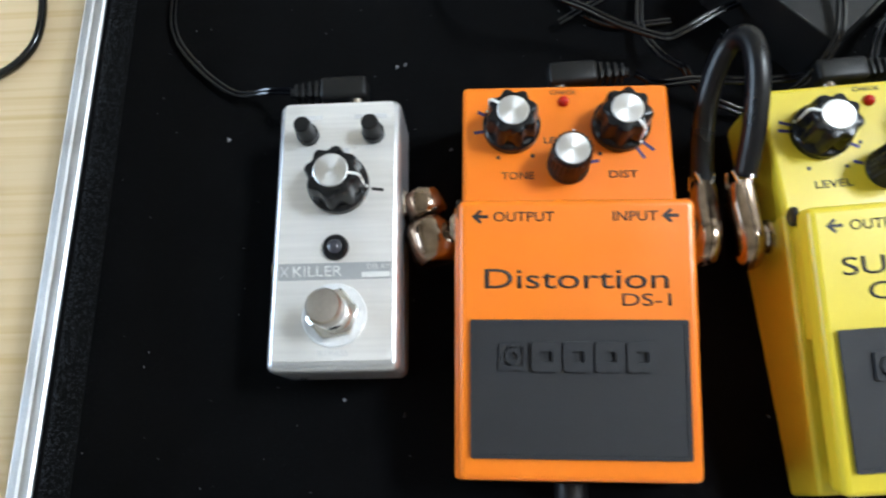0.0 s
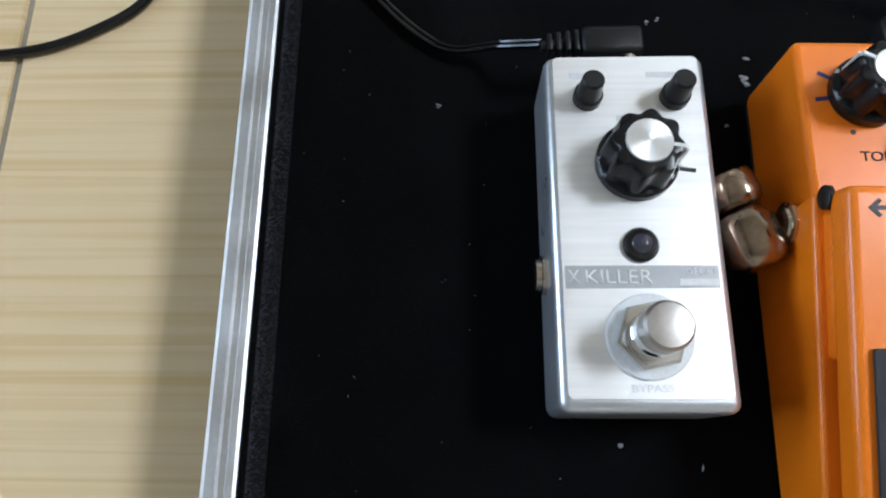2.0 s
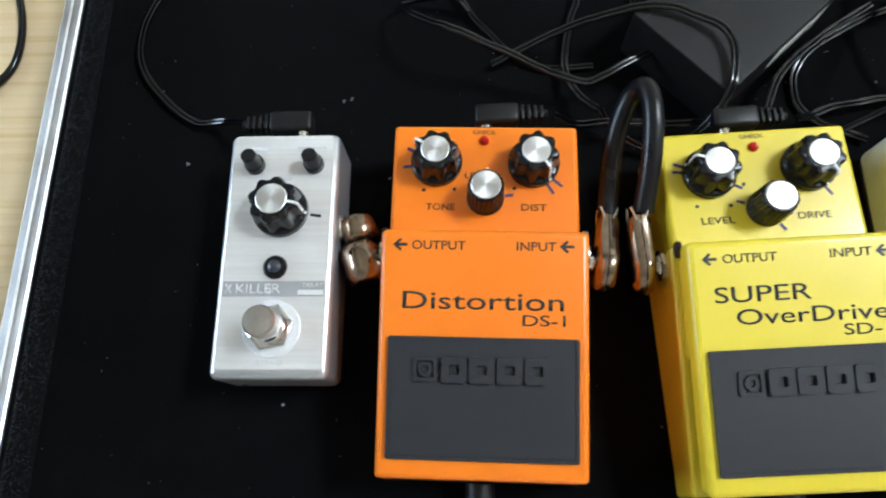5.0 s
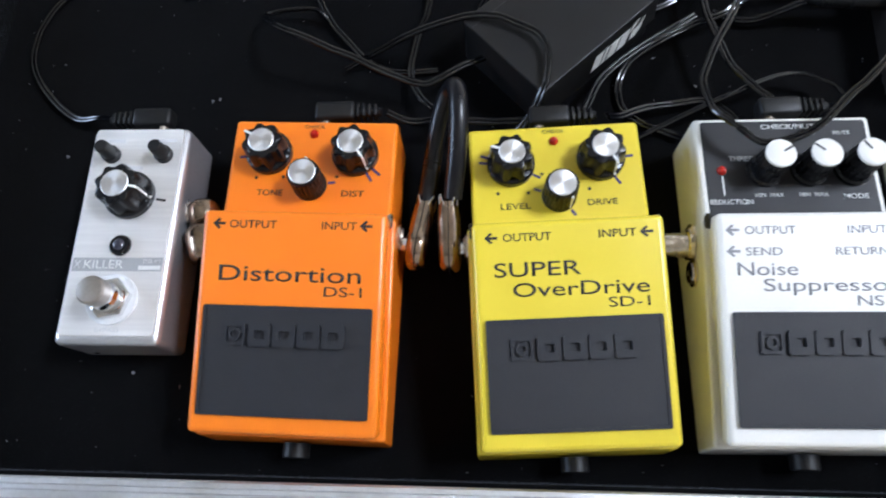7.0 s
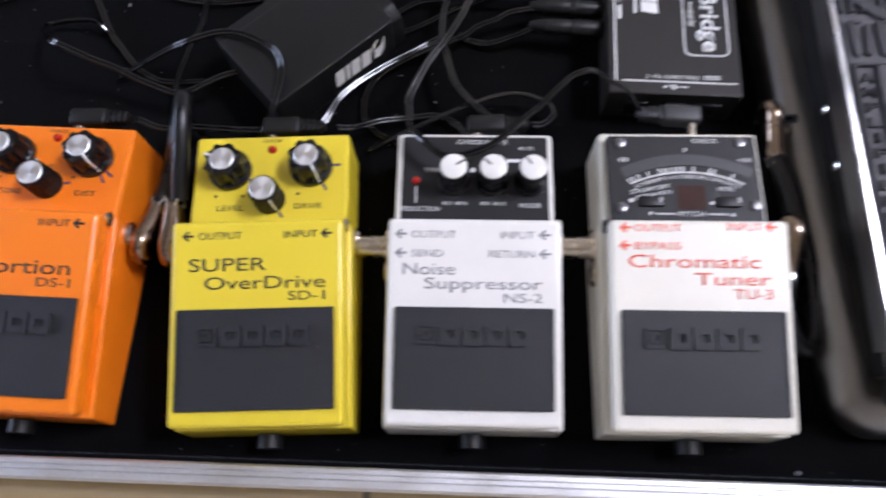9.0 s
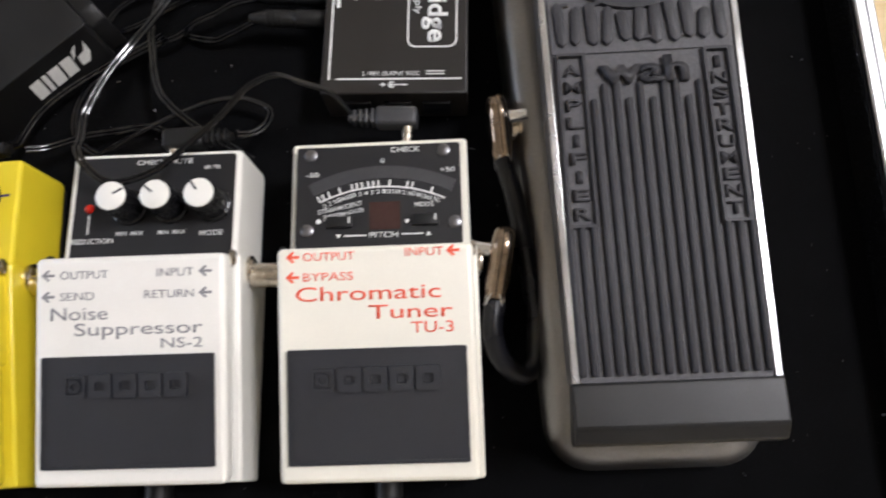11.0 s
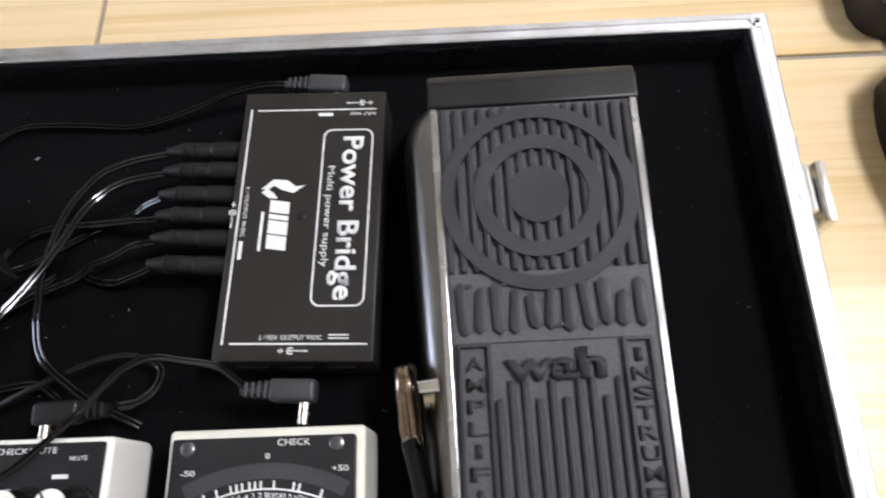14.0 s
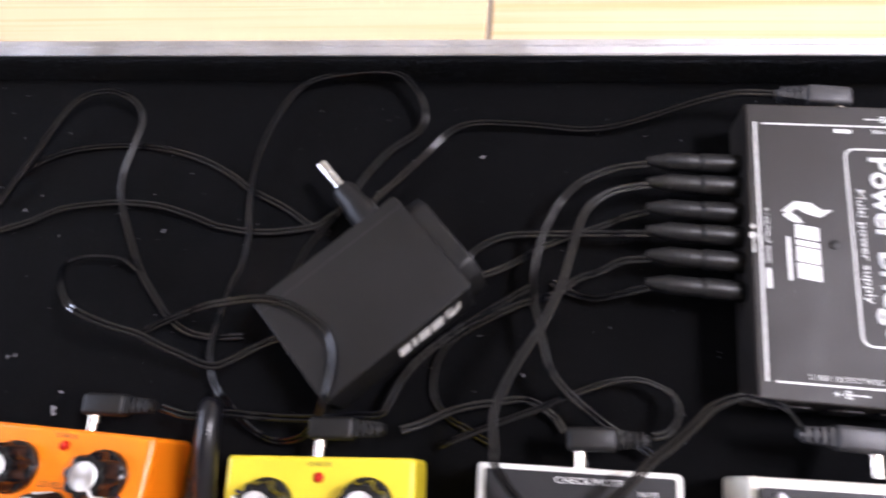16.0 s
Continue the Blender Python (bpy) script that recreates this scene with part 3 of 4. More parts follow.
lettering("RETURN", 5.8, 24.4, 63.0 * TV - 1.5, 3.0, GREY_INK, white, TREAD)
arrow(26.2, 63.0 * TV, GREY_INK, white, TREAD, 1.9)
lettering("Noise", -29.4, -8.0, 56.5 * TV - 2.2, 4.8, GREY_INK, white, TREAD)
lettering("Suppressor", -20.4, 27.6, 50.8 * TV - 2.2, 4.6, GREY_INK, white, TREAD)
lettering("NS-2", 12.0, 27.6, 45.3 * TV - 1.9, 3.7, GREY_INK, white, TREAD)

# white tuner
tuner = stompbox("tuner_pedal", "cream-white metal chromatic tuner pedal with a black arc display", 313.0, 4.9, 0.9, CREAM)
tuner.scale = (1.012, 1.012, 1.012)
part("display_plate", plate(round_rect(-32.2, 32.2, 80.5, 121.4, 1.2), PANEL_Z - 0.5, PANEL_Z + 3.4), PANEL_BLACK, tuner, "black display plate with white print")
Q = Matrix.Translation((0, -1.2, PANEL_Z + 3.4))
for x, y in ((-26.6, 119.2), (25.8, 119.6), (29.4, 90.0), (-27.6, 88.4)):
    part("plate_screw", joined(lathe([(2.5, 0), (2.5, 0.7), (2.0, 1.0)], 20, m=Q @ pose(x, y, 0)), lathe([(0.8, 0.9), (0.8, 1.1)], 6, m=Q @ pose(x, y, 0))), DARK_STEEL, tuner)
CX, CY, CR = 1.5, 50.0, 62.0
part("arc_window", arc_band(CR - 3.4, CR + 1.8, 63, 117, CX, CY, 0.0, 0.35, 40, Q), GREY_PLASTIC, tuner, "smoked arc of LED windows")
part("arc_line", arc_band(CR - 7.0, CR - 6.4, 64, 116, CX, CY, 0.02, 0.1, 40, Q), WHITE_INK, tuner)
for a in (116, 114, 111.5, 107, 102, 100, 98, 95.5, 93.5, 91.5, 87, 80, 78, 70):
    part("tick", box(CR - 6.4, CR - 4.0, -0.35, 0.35, 0.02, 0.1, m=Q @ pose(CX, CY, 0, 0, 0, a)), WHITE_INK, tuner, smooth=0)


def on_arc(body, a, r, width, h):
    lettering(body, -width / 2, width / 2, 0, h, WHITE_INK, tuner, Q @ pose(CX, CY, 0, 0, 0, a - 90) @ pose(0, r, 0))


for body, a, w in (("3 2 b", 112.5, 5.6), ("BASS", 106, 6.0), ("6 5 4 3 2 b", 95.5, 13), ("GUITAR", 86, 7.4), ("2 b", 79.5, 3.4), ("CHROMATIC", 71.5, 11.5)):
    on_arc(body, a, CR - 9.6, w, 1.7)
lettering("CHECK", 5.0, 16.4, 119.4, 2.2, WHITE_INK, tuner, Q)
lettering("0", 1.0, 2.4, 115.2, 1.8, WHITE_INK, tuner, Q)
lettering("-50", -28.4, -23.4, 110.2, 1.9, WHITE_INK, tuner, Q)
lettering("+50", 24.2, 30.0, 110.4, 1.9, WHITE_INK, tuner, Q)
lettering("STREAM/CENT", -23.5, -6.0, 0, 1.8, WHITE_INK, tuner, Q @ pose(0, 96.6, 0) @ pose(-14, 0, 0, 0, 0, 11) @ pose(14, 0, 0))
lettering("(PRESS&HOLD)", -21.5, -5.5, 0, 1.6, WHITE_INK, tuner, Q @ pose(0, 94.0, 0) @ pose(-14, 0, 0, 0, 0, 11) @ pose(14, 0, 0))
lettering("MODE", 14.0, 21.4, 96.6, 1.9, WHITE_INK, tuner, Q)
lettering("PITCH", -3.4, 7.4, 84.8, 2.2, WHITE_INK, tuner, Q)
for x0, x1 in ((-13.2, -4.8), (8.8, 17.2)):
    bar(x0, x1, 85.6, 86.1, WHITE_INK, tuner, Q)
part("printed_arrow", plate([(-16.4, 86.6), (-14.4, 86.6), (-15.4, 84.9)], 0.02, 0.1, 0, Q), WHITE_INK, tuner, smooth=0)
part("printed_arrow", plate([(18.2, 85.0), (20.2, 85.0), (19.2, 86.7)], 0.02, 0.1, 0, Q), WHITE_INK, tuner, smooth=0)
part("note_window", box(-3.4, 8.4, 88.0, 99.0, 0.0, 0.2, m=Q), SMOKE, tuner, "dark smoked note display")
for x in (-20, 13.0):
    part("push_button", box(x, x + 10.0, 89.0, 93.5, 0.05, 1.6, 0.4, 2, Q), SATIN, tuner)
    part("button_mark", box(x + 8.6, x + 9.2, 90.6, 93.0, 1.6, 1.7, m=Q), WHITE_INK, tuner, smooth=0)
part("print_bar", lathe([(1.0, 0.02), (1.0, 0.1)], 10, m=Q @ pose(-23.2, 92.0, 0)), WHITE_INK, tuner, smooth=0)
part("print_bar", lathe([(0.8, 0.02), (0.8, 0.1)], 10, m=Q @ pose(11.0, 91.0, 0)), WHITE_INK, tuner, smooth=0)
arrow(-32.2, 74 * TV, RED_INK, tuner, TREAD, 1.9)
lettering("OUTPUT", -26.0, -7.2, 74 * TV - 1.5, 3.0, RED_INK, tuner, TREAD)
lettering("INPUT", 11.2, 25.0, 74.6 * TV - 1.5, 3.0, RED_INK, tuner, TREAD)
arrow(26.0, 74.6 * TV, RED_INK, tuner, TREAD, 1.9)
arrow(-32.4, 66.8 * TV, RED_INK, tuner, TREAD, 1.9)
lettering("BYPASS", -26.0, -7.8, 66.8 * TV - 1.5, 3.0, RED_INK, tuner, TREAD)
lettering("Chromatic", -28.8, 23.6, 60.5 * TV - 2.4, 5.2, RED_INK, tuner, TREAD)
lettering("Tuner", -2.6, 27.6, 53.7 * TV - 2.4, 5.0, RED_INK, tuner, TREAD)
lettering("TU-3", 12.6, 27.8, 48.0 * TV - 2.0, 4.0, RED_INK, tuner, TREAD)
# second row of jacks on the two white pedals
for e in (white, tuner):
    part("jack", lathe([(5.8, 0), (5.8, 1.2), (4.6, 1.5), (4.4, 2.2)], 28, m=pose(-37.2, 62, 22, 0, -90, 0)), NICKEL, e, "nickel jack nut")

# silver mini delay
mini = thing("mini_delay_pedal", "small brushed-silver delay pedal with a metal footswitch", "effects pedal", -52.0, 80.3, 0, 0.2)
part("body", box(-21.9, 21.9, -48.3, 48.3, 1.5, 29.2, 3.0, 4), SIDE_STEEL, mini)
part("base_plate", box(-20, 20, -47, 47, 0, 1.45), RUBBER, mini)
part("face_plate", plate(round_rect(-19.6, 19.6, -44.8, 47.0, 1.5), 29.1, 29.8), STEEL, mini, "brushed steel face")
Q = Matrix.Translation((0, 0, 29.8))
for x, y in ((-10.8, 34.4), (12.4, 34.4)):
    k = part("knob", lathe([(3.9, 0), (3.9, 2.6), (3.3, 3.0), (2.9, 9.6), (2.4, 10.2)], 28, 14, 0.1), SATIN, mini, "small black trim knob")
    k.location = (x * MM, y * MM, 29.8 * MM)
pointer_knob(mini, 0.7, 15.4, 29.8, -10, 10.6, 13.6, 5.8)
marks(mini, INK, 0.7, 15.4, 29.8, 11.4, 15.6, -8)
bez = part("led_bezel", lathe([(4.5, 0), (4.5, 1.0), (3.9, 1.8), (2.7, 1.9)], 32, m=Q @ pose(0.2, -7.0, 0)), BLACK, mini, "black LED bezel")
part("led", lathe([(2.6, 1.2), (2.5, 2.2), (1.6, 3.0), (0.6, 3.3)], 24, m=Q @ pose(0.2, -7.0, 0)), CLEAR_LED, bez)
part("label_band", box(-19.0, 19.0, -18.0, -12.2, 0.0, 0.08, m=Q), BAND, mini, "grey printed band")
QB = Matrix.Translation((0, 0.8, 29.9))
lettering("KILLER", -14.0, 2.6, -17.6, 3.6, WHITE_INK, mini, QB)
lettering("X", -18.4, -15.4, -17.6, 3.6, PALE_INK, mini, QB)
lettering("DELAY", 11.0, 18.6, -15.4, 1.7, WHITE_INK, mini, QB)
bar(9.2, 18.6, -18.2, -16.4, WHITE_INK, mini, QB)
bar(-15.4, -6.0, 40.6, 42.2, PALE_INK, mini, Q)
bar(5.4, 17.0, 40.6, 42.2, PALE_INK, mini, Q)
bar(-3.4, 3.8, 27.6, 29.2, PALE_INK, mini, Q)
lettering("BYPASS", -4.4, 5.4, -43.2, 1.8, PALE_INK, mini, Q, bold=0.0)
sw = part("footswitch", lathe([(10.6, 0), (10.6, 0.7), (10.2, 0.9)], 40, m=Q @ pose(0.6, -30.0, 0)), WASHER, mini, "chromed footswitch on a white washer")
part("hex_nut", lathe([(8.8, 0.9), (8.8, 3.4), (8.0, 3.9)], 6, m=Q @ pose(0.6, -30.0, 0, 0, 0, 12)), CHROME, sw)
part("bushing", lathe([(5.8, 3.9), (5.8, 5.0), (5.4, 5.2), (5.8, 5.6), (5.4, 6.0), (5.8, 6.5), (5.4, 7.4), (4.8, 9.0), (4.8, 10.5)], 32, m=Q @ pose(0.6, -30.0, 0)), CHROME, sw)
part("button", lathe([(5.4, 10.2), (5.7, 10.6), (5.7, 16.0), (5.0, 17.0), (2.5, 17.4)], 32, m=Q @ pose(0.6, -30.0, 0)), BUTTON_STEEL, sw, "worn steel push button", smooth=20)
part("jack", lathe([(5.4, 0), (5.4, 1.4), (4.4, 1.6), (4.4, 3.0)], 28, m=pose(-21.7, -11, 15, 0, -90, 0)), NICKEL, mini)
part("jack", lathe([(5.4, 0), (5.4, 1.4), (4.4, 1.6), (4.4, 3.0)], 28, m=pose(21.7, 12, 17, 0, 90, 0)), NICKEL, mini)

# ---- couplers and patch cables ----
def barrel(name, label, x0, x1, y, z, r=5.0):
    """A straight jack-to-jack coupler between two pedals: a plain tube with a collar at one end."""
    e = thing(name, label, "audio connector", (x0 + x1) / 2, y, z)
    h = (x1 - x0) / 2
    part("sleeve", lathe([(r - 0.4, -h), (r, -h + 0.5), (r, h - 2.6), (r - 0.4, h - 2.2)], 32, m=pose(0, 0, 0, 0, 90, 0)), NICKEL, e)
    part("shoulder", lathe([(5.6, 0), (6.0, 0.5), (6.0, 2.4), (5.4, 2.9)], 32, m=pose(h, 0, 0, 0, -90, 0)), NICKEL, e)
    return e


tagged(barrel("jack_coupler", "straight nickel jack coupler between yellow and white pedals", 168.6, 182.8, 76.6, 24), group="jack couplers")
tagged(barrel("jack_coupler", "straight nickel jack coupler between the two white pedals", 259.2, 275.0, 78.4, 24.4), group="jack couplers")

offset = thing("offset_coupler", "double hexagonal metal offset coupler beside the silver pedal", "audio connector", -21.5, 83.5, 19)
part("hex_body", lathe([(4.6, -5.4), (6.8, -4.6), (7.6, -2.4), (7.6, 2.4), (6.8, 4.6), (4.6, 5.4)], 8, m=pose(-1.4, 8.0, 0, 90, 0, 22)), PLUG_METAL, offset, smooth=50)
part("hex_body", lathe([(4.6, -8.6), (6.8, -7.8), (8.4, -4.8), (8.4, 3.6), (7.4, 6.6), (5.2, 7.6)], 8, m=pose(1.6, -6.4, 1.5, 90, 0, 22)), PLUG_METAL, offset, smooth=50)
part("neck", lathe([(3.4, 0), (3.4, 7.0)], 24, m=pose(-13.0, 8.6, -1, 0, 90, 0)), NICKEL, offset)
part("neck", lathe([(3.4, 0), (3.4, 4.2)], 24, m=pose(7.0, -7.0, 1, 0, 90, 0)), NICKEL, offset)


def pancake(parent, x, y, z, side, turn=0, tilt=0):
    """A flat right-angle jack plug standing on edge: two half shells, a clamp with claws. It reaches along its +y."""
    m = pose(x, y, z, tilt, 0, turn)
    outline = circle(9.6, 0, -1.0, 28, 150, 390) + [(5.4, 12.0), (3.8, 19.5), (-3.8, 19.5), (-5.4, 12.0)]
    lay = m @ pose(0, 0, 0, 0, 90, 0)
    halves = []
    for s in (-1, 1):
        bm = bmesh.new()
        rings = [[bm.verts.new((a * f, (b - 3) * (0.35 + 0.65 * f) + 3, s * z)) for a, b in outline] for f, z in ((1.0, 0.2), (1.0, 1.6), (0.93, 3.0), (0.78, 4.0), (0.5, 4.6), (0.2, 4.8))]
        for p, q in zip(rings, rings[1:]):
            for k in range(len(p)):
                bm.faces.new((p[k], p[(k + 1) % len(p)], q[(k + 1) % len(p)], q[k]))
        bm.faces.new(rings[-1])
        bm.faces.new(rings[0])
        bmesh.ops.recalc_face_normals(bm, faces=bm.faces)
        bm.transform(lay)
        halves.append(bm)
    shell = part("plug_shell", joined(*halves), PLUG_METAL, parent, "tarnished metal pancake plug", smooth=60)
    part("plug_seam", plate([(a * 0.95, b * 0.97) for a, b in outline], -0.26, 0.26, 0, lay), SATIN, shell)
    part("plug_tip", lathe([(3.2, 0), (3.2, 8.5)], 20, m=m @ pose(side * 4.0, 0, 0, 0, 90 * side, 0)), CHROME, parent)
    for s in (-1, 1):
        part("clamp_claw", joined(sweep([(s * 1.2, 13.0, 3.0), (s * 1.5, 17.0, 3.7), (s * 2.6, 20.5, 3.6), (s * 3.2, 22.4, 2.6)], 0.5, 6), sweep([(s * 3.4, 14, -2), (s * 3.6, 19, -2), (s * 3.7, 22.4, -1.0)], 0.5, 6)), CHROME, parent).matrix_basis = Matrix.LocRotScale(Vector(m.translation) * MM, m.to_quaternion(), None)
    return shell


patch = thing("patch_cable", "short thick black patch cable arched between orange and yellow pedals", "audio cable")
pancake(patch, 71.6, 76.0, 23.0, -1, -7, -4)
pancake(patch, 84.6, 74.6, 24.0, 1, 2, 14)
part("lead", sweep([(73.9, 95, 21.8), (75.2, 106, 21), (77.0, 120, 23), (79.6, 132, 29), (83.4, 140, 37), (87.0, 138, 44), (88.2, 126, 44.5), (87.6, 110, 38), (85.8, 95, 29)], 3.9, 16), PATCH_SHEATH, patch)

patch = thing("patch_cable", "thick black patch cable from the tuner to the wah", "audio cable")
pancake(patch, 359.6, 86.0, 25, 1, 170, -4)
pancake(patch, 360.0, 146.0, 20, -1, 186, -3)
part("lead", sweep([(356.4, 66, 24), (355.0, 56, 23), (356.6, 47, 20), (361, 41, 16), (367, 38, 13), (372, 43, 11), (373.4, 56, 12), (372, 74, 15), (369, 92, 18), (366, 110, 20), (363, 122, 20), (361.6, 127, 20)], 4.1, 16), PATCH_SHEATH, patch)

# ---- power plugs on the pedals ----
def dc_plug(name, label, x, y, z, turn, boot=1, material=SATIN):
    """A right-angle power plug: boot with ribs running to +x (or -x), a barrel running to -y."""
    f = Matrix.Diagonal((boot, 1, 1, 1))
    e = thing(name, label, "power plug", x, y, z, turn, "power plugs")
    part("plug_body", box(-5.5, 12.5, -4.4, 4.4, -4.2, 4.2, 1.8, 3, f), material, e)
    part("barrel", lathe([(2.3, 0), (2.3, 8.0)], 20, m=f @ pose(-1.2, -4.2, 0, 90, 0, 0)), NICKEL, e)
    ribs = [box(13.0 + 2.6 * i, 14.4 + 2.6 * i, -3.4 + 0.2 * i, 3.4 - 0.2 * i, -3.4 + 0.2 * i, 3.4 - 0.2 * i, 0.5) for i in range(4)]
    relief = joined(sweep([(12, 0, 0), (18, 0, 0), (24, 0, 0)], 1.9, 10), *ribs)
    relief.transform(f)
    part("strain_relief", relief, material, e)
    return e


dc_plug("power_plug", "black right-angle power plug behind the orange pedal", 28.5, 139.4, 21, 2)
dc_plug("power_plug", "black right-angle power plug behind the yellow pedal", 123.4, 136.6, 21, 3)
dc_plug("power_plug", "black right-angle power plug behind the noise suppressor", 221.6, 139.4, 22, 3)
dc_plug("power_plug", "grey right-angle power plug behind the tuner", 320.5, 145.6, 24, -2, -1, GREY_PLASTIC)
dc_plug("power_plug", "black right-angle power plug behind the silver pedal", -49.4, 138.2, 19, 1, -1)

# ---- power supply box ----
supply = thing("power_supply", "flat black multi power supply box with white print", "power supply", 316.3, 218.0, 0, -1.5)
part("body", box(-31.0, 32.6, -61.2, 61.2, 2.0, 25.0, 0.9, 2), BOX_BLACK, supply)
for x in (-26, 26):
    for y in (-52, 52):
        part("rubber_foot", lathe([(4, 0), (4, 2.0)], 20, m=pose(x, y, 0)), RUBBER, supply)
Q = Matrix.Translation((0, 0, 25.0))
for a in ((-27.9, -27.1, -54.6, 52.6), (-24.6, 28.6, 51.6, 52.2), (-24.4, 30.0, -54.6, -53.9)):
    part("printed_line", box(a[0], a[1], a[2], a[3], 0.02, 0.1, m=Q), WHITE_INK, supply, smooth=0)
part("printed_frame", ring_strip(round_rect(6.0, 28.0, -39.2, 41.8, 4.0), round_rect(6.7, 27.3, -38.5, 41.1, 3.4), 0.02, 0.1, Q), WHITE_INK, supply, smooth=0)
DOWN = Q @ pose(0, 0, 0, 0, 0, -90)
lettering("Power Bridge", -38.0, 36.6, 15.2, 8.6, WHITE_INK, supply, DOWN, bold=0.022)
lettering("Multi power supply", -23.6, 22.6, 9.2, 3.0, WHITE_INK, supply, DOWN)
# the maker's sign as plain shapes: two flame leaves and four slanted blocks
part("flame_sign", joined(plate([(-19, 13), (-14, 17.5), (-8, 17), (-4, 14), (0, 14.6), (-5, 11.0), (-10, 12.4), (-13.5, 14.5), (-16, 12.6)], 0.02, 0.12, 0, Q), plate([(-18.8, 11.4), (-16.4, 13.2), (-13.4, 11.0), (-11.4, 8.4), (-15.2, 8.6)], 0.02, 0.12, 0, Q)), WHITE_INK, supply, smooth=0)
for i, w in enumerate((5.6, 2.2, 6.0, 6.2)):
    y1 = 6.6 - (0, 6.4, 9.2, 15.8)[i]
    part("sign_block", plate([(-6.0, y1), (-6.0, y1 - w), (-14.4, y1 - w + 1.2), (-14.4, y1 + 1.2)], 0.02, 0.12, 0, Q), WHITE_INK, supply, smooth=0)
bar(-17.8, -16.6, -15.4, 2.4, WHITE_INK, supply, Q)
part("panel_screw", lathe([(1.9, 0), (1.9, 0.5), (1.3, 0.8)], 20, m=Q @ pose(-0.6, 0, 0)), SATIN, supply)
lettering("5 / OUTPUT 9VDC", -14.0, 9.0, -25.6, 1.6, WHITE_INK, supply, DOWN)
bar(-25.8, -24.2, -19.0, -11.0, WHITE_INK, supply, Q)
lettering("2 / REV. OUTPUT 9VDC", -13.0, 12.0, -52.6, 1.9, WHITE_INK, supply, Q)
for y in (-52.2, -50.9):
    bar(14.6, 22.6, y, y + 0.5, WHITE_INK, supply, Q)
lettering("INPUT 9VDC", -28.4, -17.0, -50.4, 1.6, WHITE_INK, supply, Q @ pose(0, 0, 0, 0, 0, 180))
bar(3.0, 9.4, 48.6, 50.2, WHITE_INK, supply, Q)
for m in (Q @ pose(0, -57.0, 0), Q @ pose(22, 55.2, 0, 0, 0, 180), Q @ pose(-30.2, 2, 0, 0, 0, -90)):
    part("polarity_sign", joined(box(-5, -2.6, -0.25, 0.25, 0.02, 0.1, m=m), box(-4.0, -3.6, -1.0, 1.0, 0.02, 0.1, m=m), arc_band(1.0, 1.5, 40, 320, 0, 0, 0.02, 0.1, 20, m), lathe([(0.55, 0.02), (0.55, 0.1)], 12, m=m), box(0.4, 5.2, -0.2, 0.2, 0.02, 0.1, m=m), box(5.2, 6.8, -0.3, 0.3, 0.02, 0.1, m=m)), WHITE_INK, supply, smooth=0)
for x in (-16, 2, 19):
    part("socket", box(x - 6, x + 6, -62.4, -61.1, 7, 18, 0.4), BLACK, supply)

SOCKETS = (256.4, 246.2, 234.2, 223.8, 212.8, 200.6)
for i, y in enumerate(SOCKETS):
    e = thing("straight_power_plug", "slim black straight power plug in the supply box", "power plug", 285.0 - 0.03 * (255 - y), y, 14.5, 180 - 2.0 - i * 0.4, "plugs in the supply box")
    part("plug_body", lathe([(4.0, -1.5), (4.3, -1.0), (4.3, 14), (3.7, 14.8), (3.6, 16), (3.9, 16.6), (3.7, 28), (2.6, 33), (1.7, 36.5)], 20, m=pose(0, 0, 0, 0, 90, 0)), SATIN, e)
    part("strain_relief", joined(*[lathe([(3.7, 0), (4.1, 0.3), (4.1, 0.9), (3.7, 1.2)], 16, m=pose(20 + 2.4 * k, 0, 0, 0, 90, 0)) for k in range(4)]), SATIN, e)
e = dc_plug("power_plug", "grey angled power plug in the supply's back", 326.0, 286.6, 18, -5, -1, GREY_PLASTIC)

# ---- wall adapter ----
adapter = thing("wall_adapter", "matt black wall adapter lying among the cables", "power adapter", 133.0, 189.0, 0, 42.8)
part("body", plate(round_rect(-36.6, 36.6, -26.0, 26.0, 2.0, 3), 0.4, 27.4, 1.2), SATIN, adapter)
part("end_shell", prism([(-24, 1), (24, 1), (22, 19), (16, 24), (-16, 24), (-22, 19)], 36.4, 45.0, 1.2), SATIN, adapter)
part("shell_seam", box(-36.0, 36.0, 20.2, 20.6, 27.35, 27.5), INK, adapter)
SIDE = Matrix(((1, 0, 0, 0), (0, 0, -1, -26.05), (0, 1, 0, 0), (0, 0, 0, 1)))
for i, (a, w) in enumerate(((-3, 5.4), (3.6, 2.2), (7.0, 5.6), (13.8, 5.6))):
    part("sign_block", plate([(a, 8), (a + w, 8), (a + w + 1.4, 19), (a + 1.4, 19)], 0.0, 0.15, 0, SIDE), WHITE_INK, adapter, smooth=0)
part("flame_sign", joined(plate([(22, 9), (26, 8.5), (29, 13), (30, 21), (27, 16), (23, 15)], 0.0, 0.15, 0, SIDE), plate([(20.8, 15), (23, 17), (26, 22), (22.6, 20)], 0.0, 0.15, 0, SIDE)), WHITE_INK, adapter, smooth=0)
pin = part("mains_pin", lathe([(6.6, 0), (6.6, 9), (5.6, 12), (5.6, 19), (4.4, 22)], 24, m=pose(22, 25.6, 19, -90, 0, 0)), SATIN, adapter)
part("pin_tip", lathe([(2.7, 0), (2.7, 3.0), (2.3, 3.4), (2.7, 3.8), (2.7, 6.0), (2.3, 6.4), (2.7, 6.8), (2.7, 9), (2.3, 9.4), (2.7, 9.8), (2.7, 16.0), (1.8, 17)], 20, m=pose(22, 47.0, 19, -90, 0, 0)), CHROME, pin)

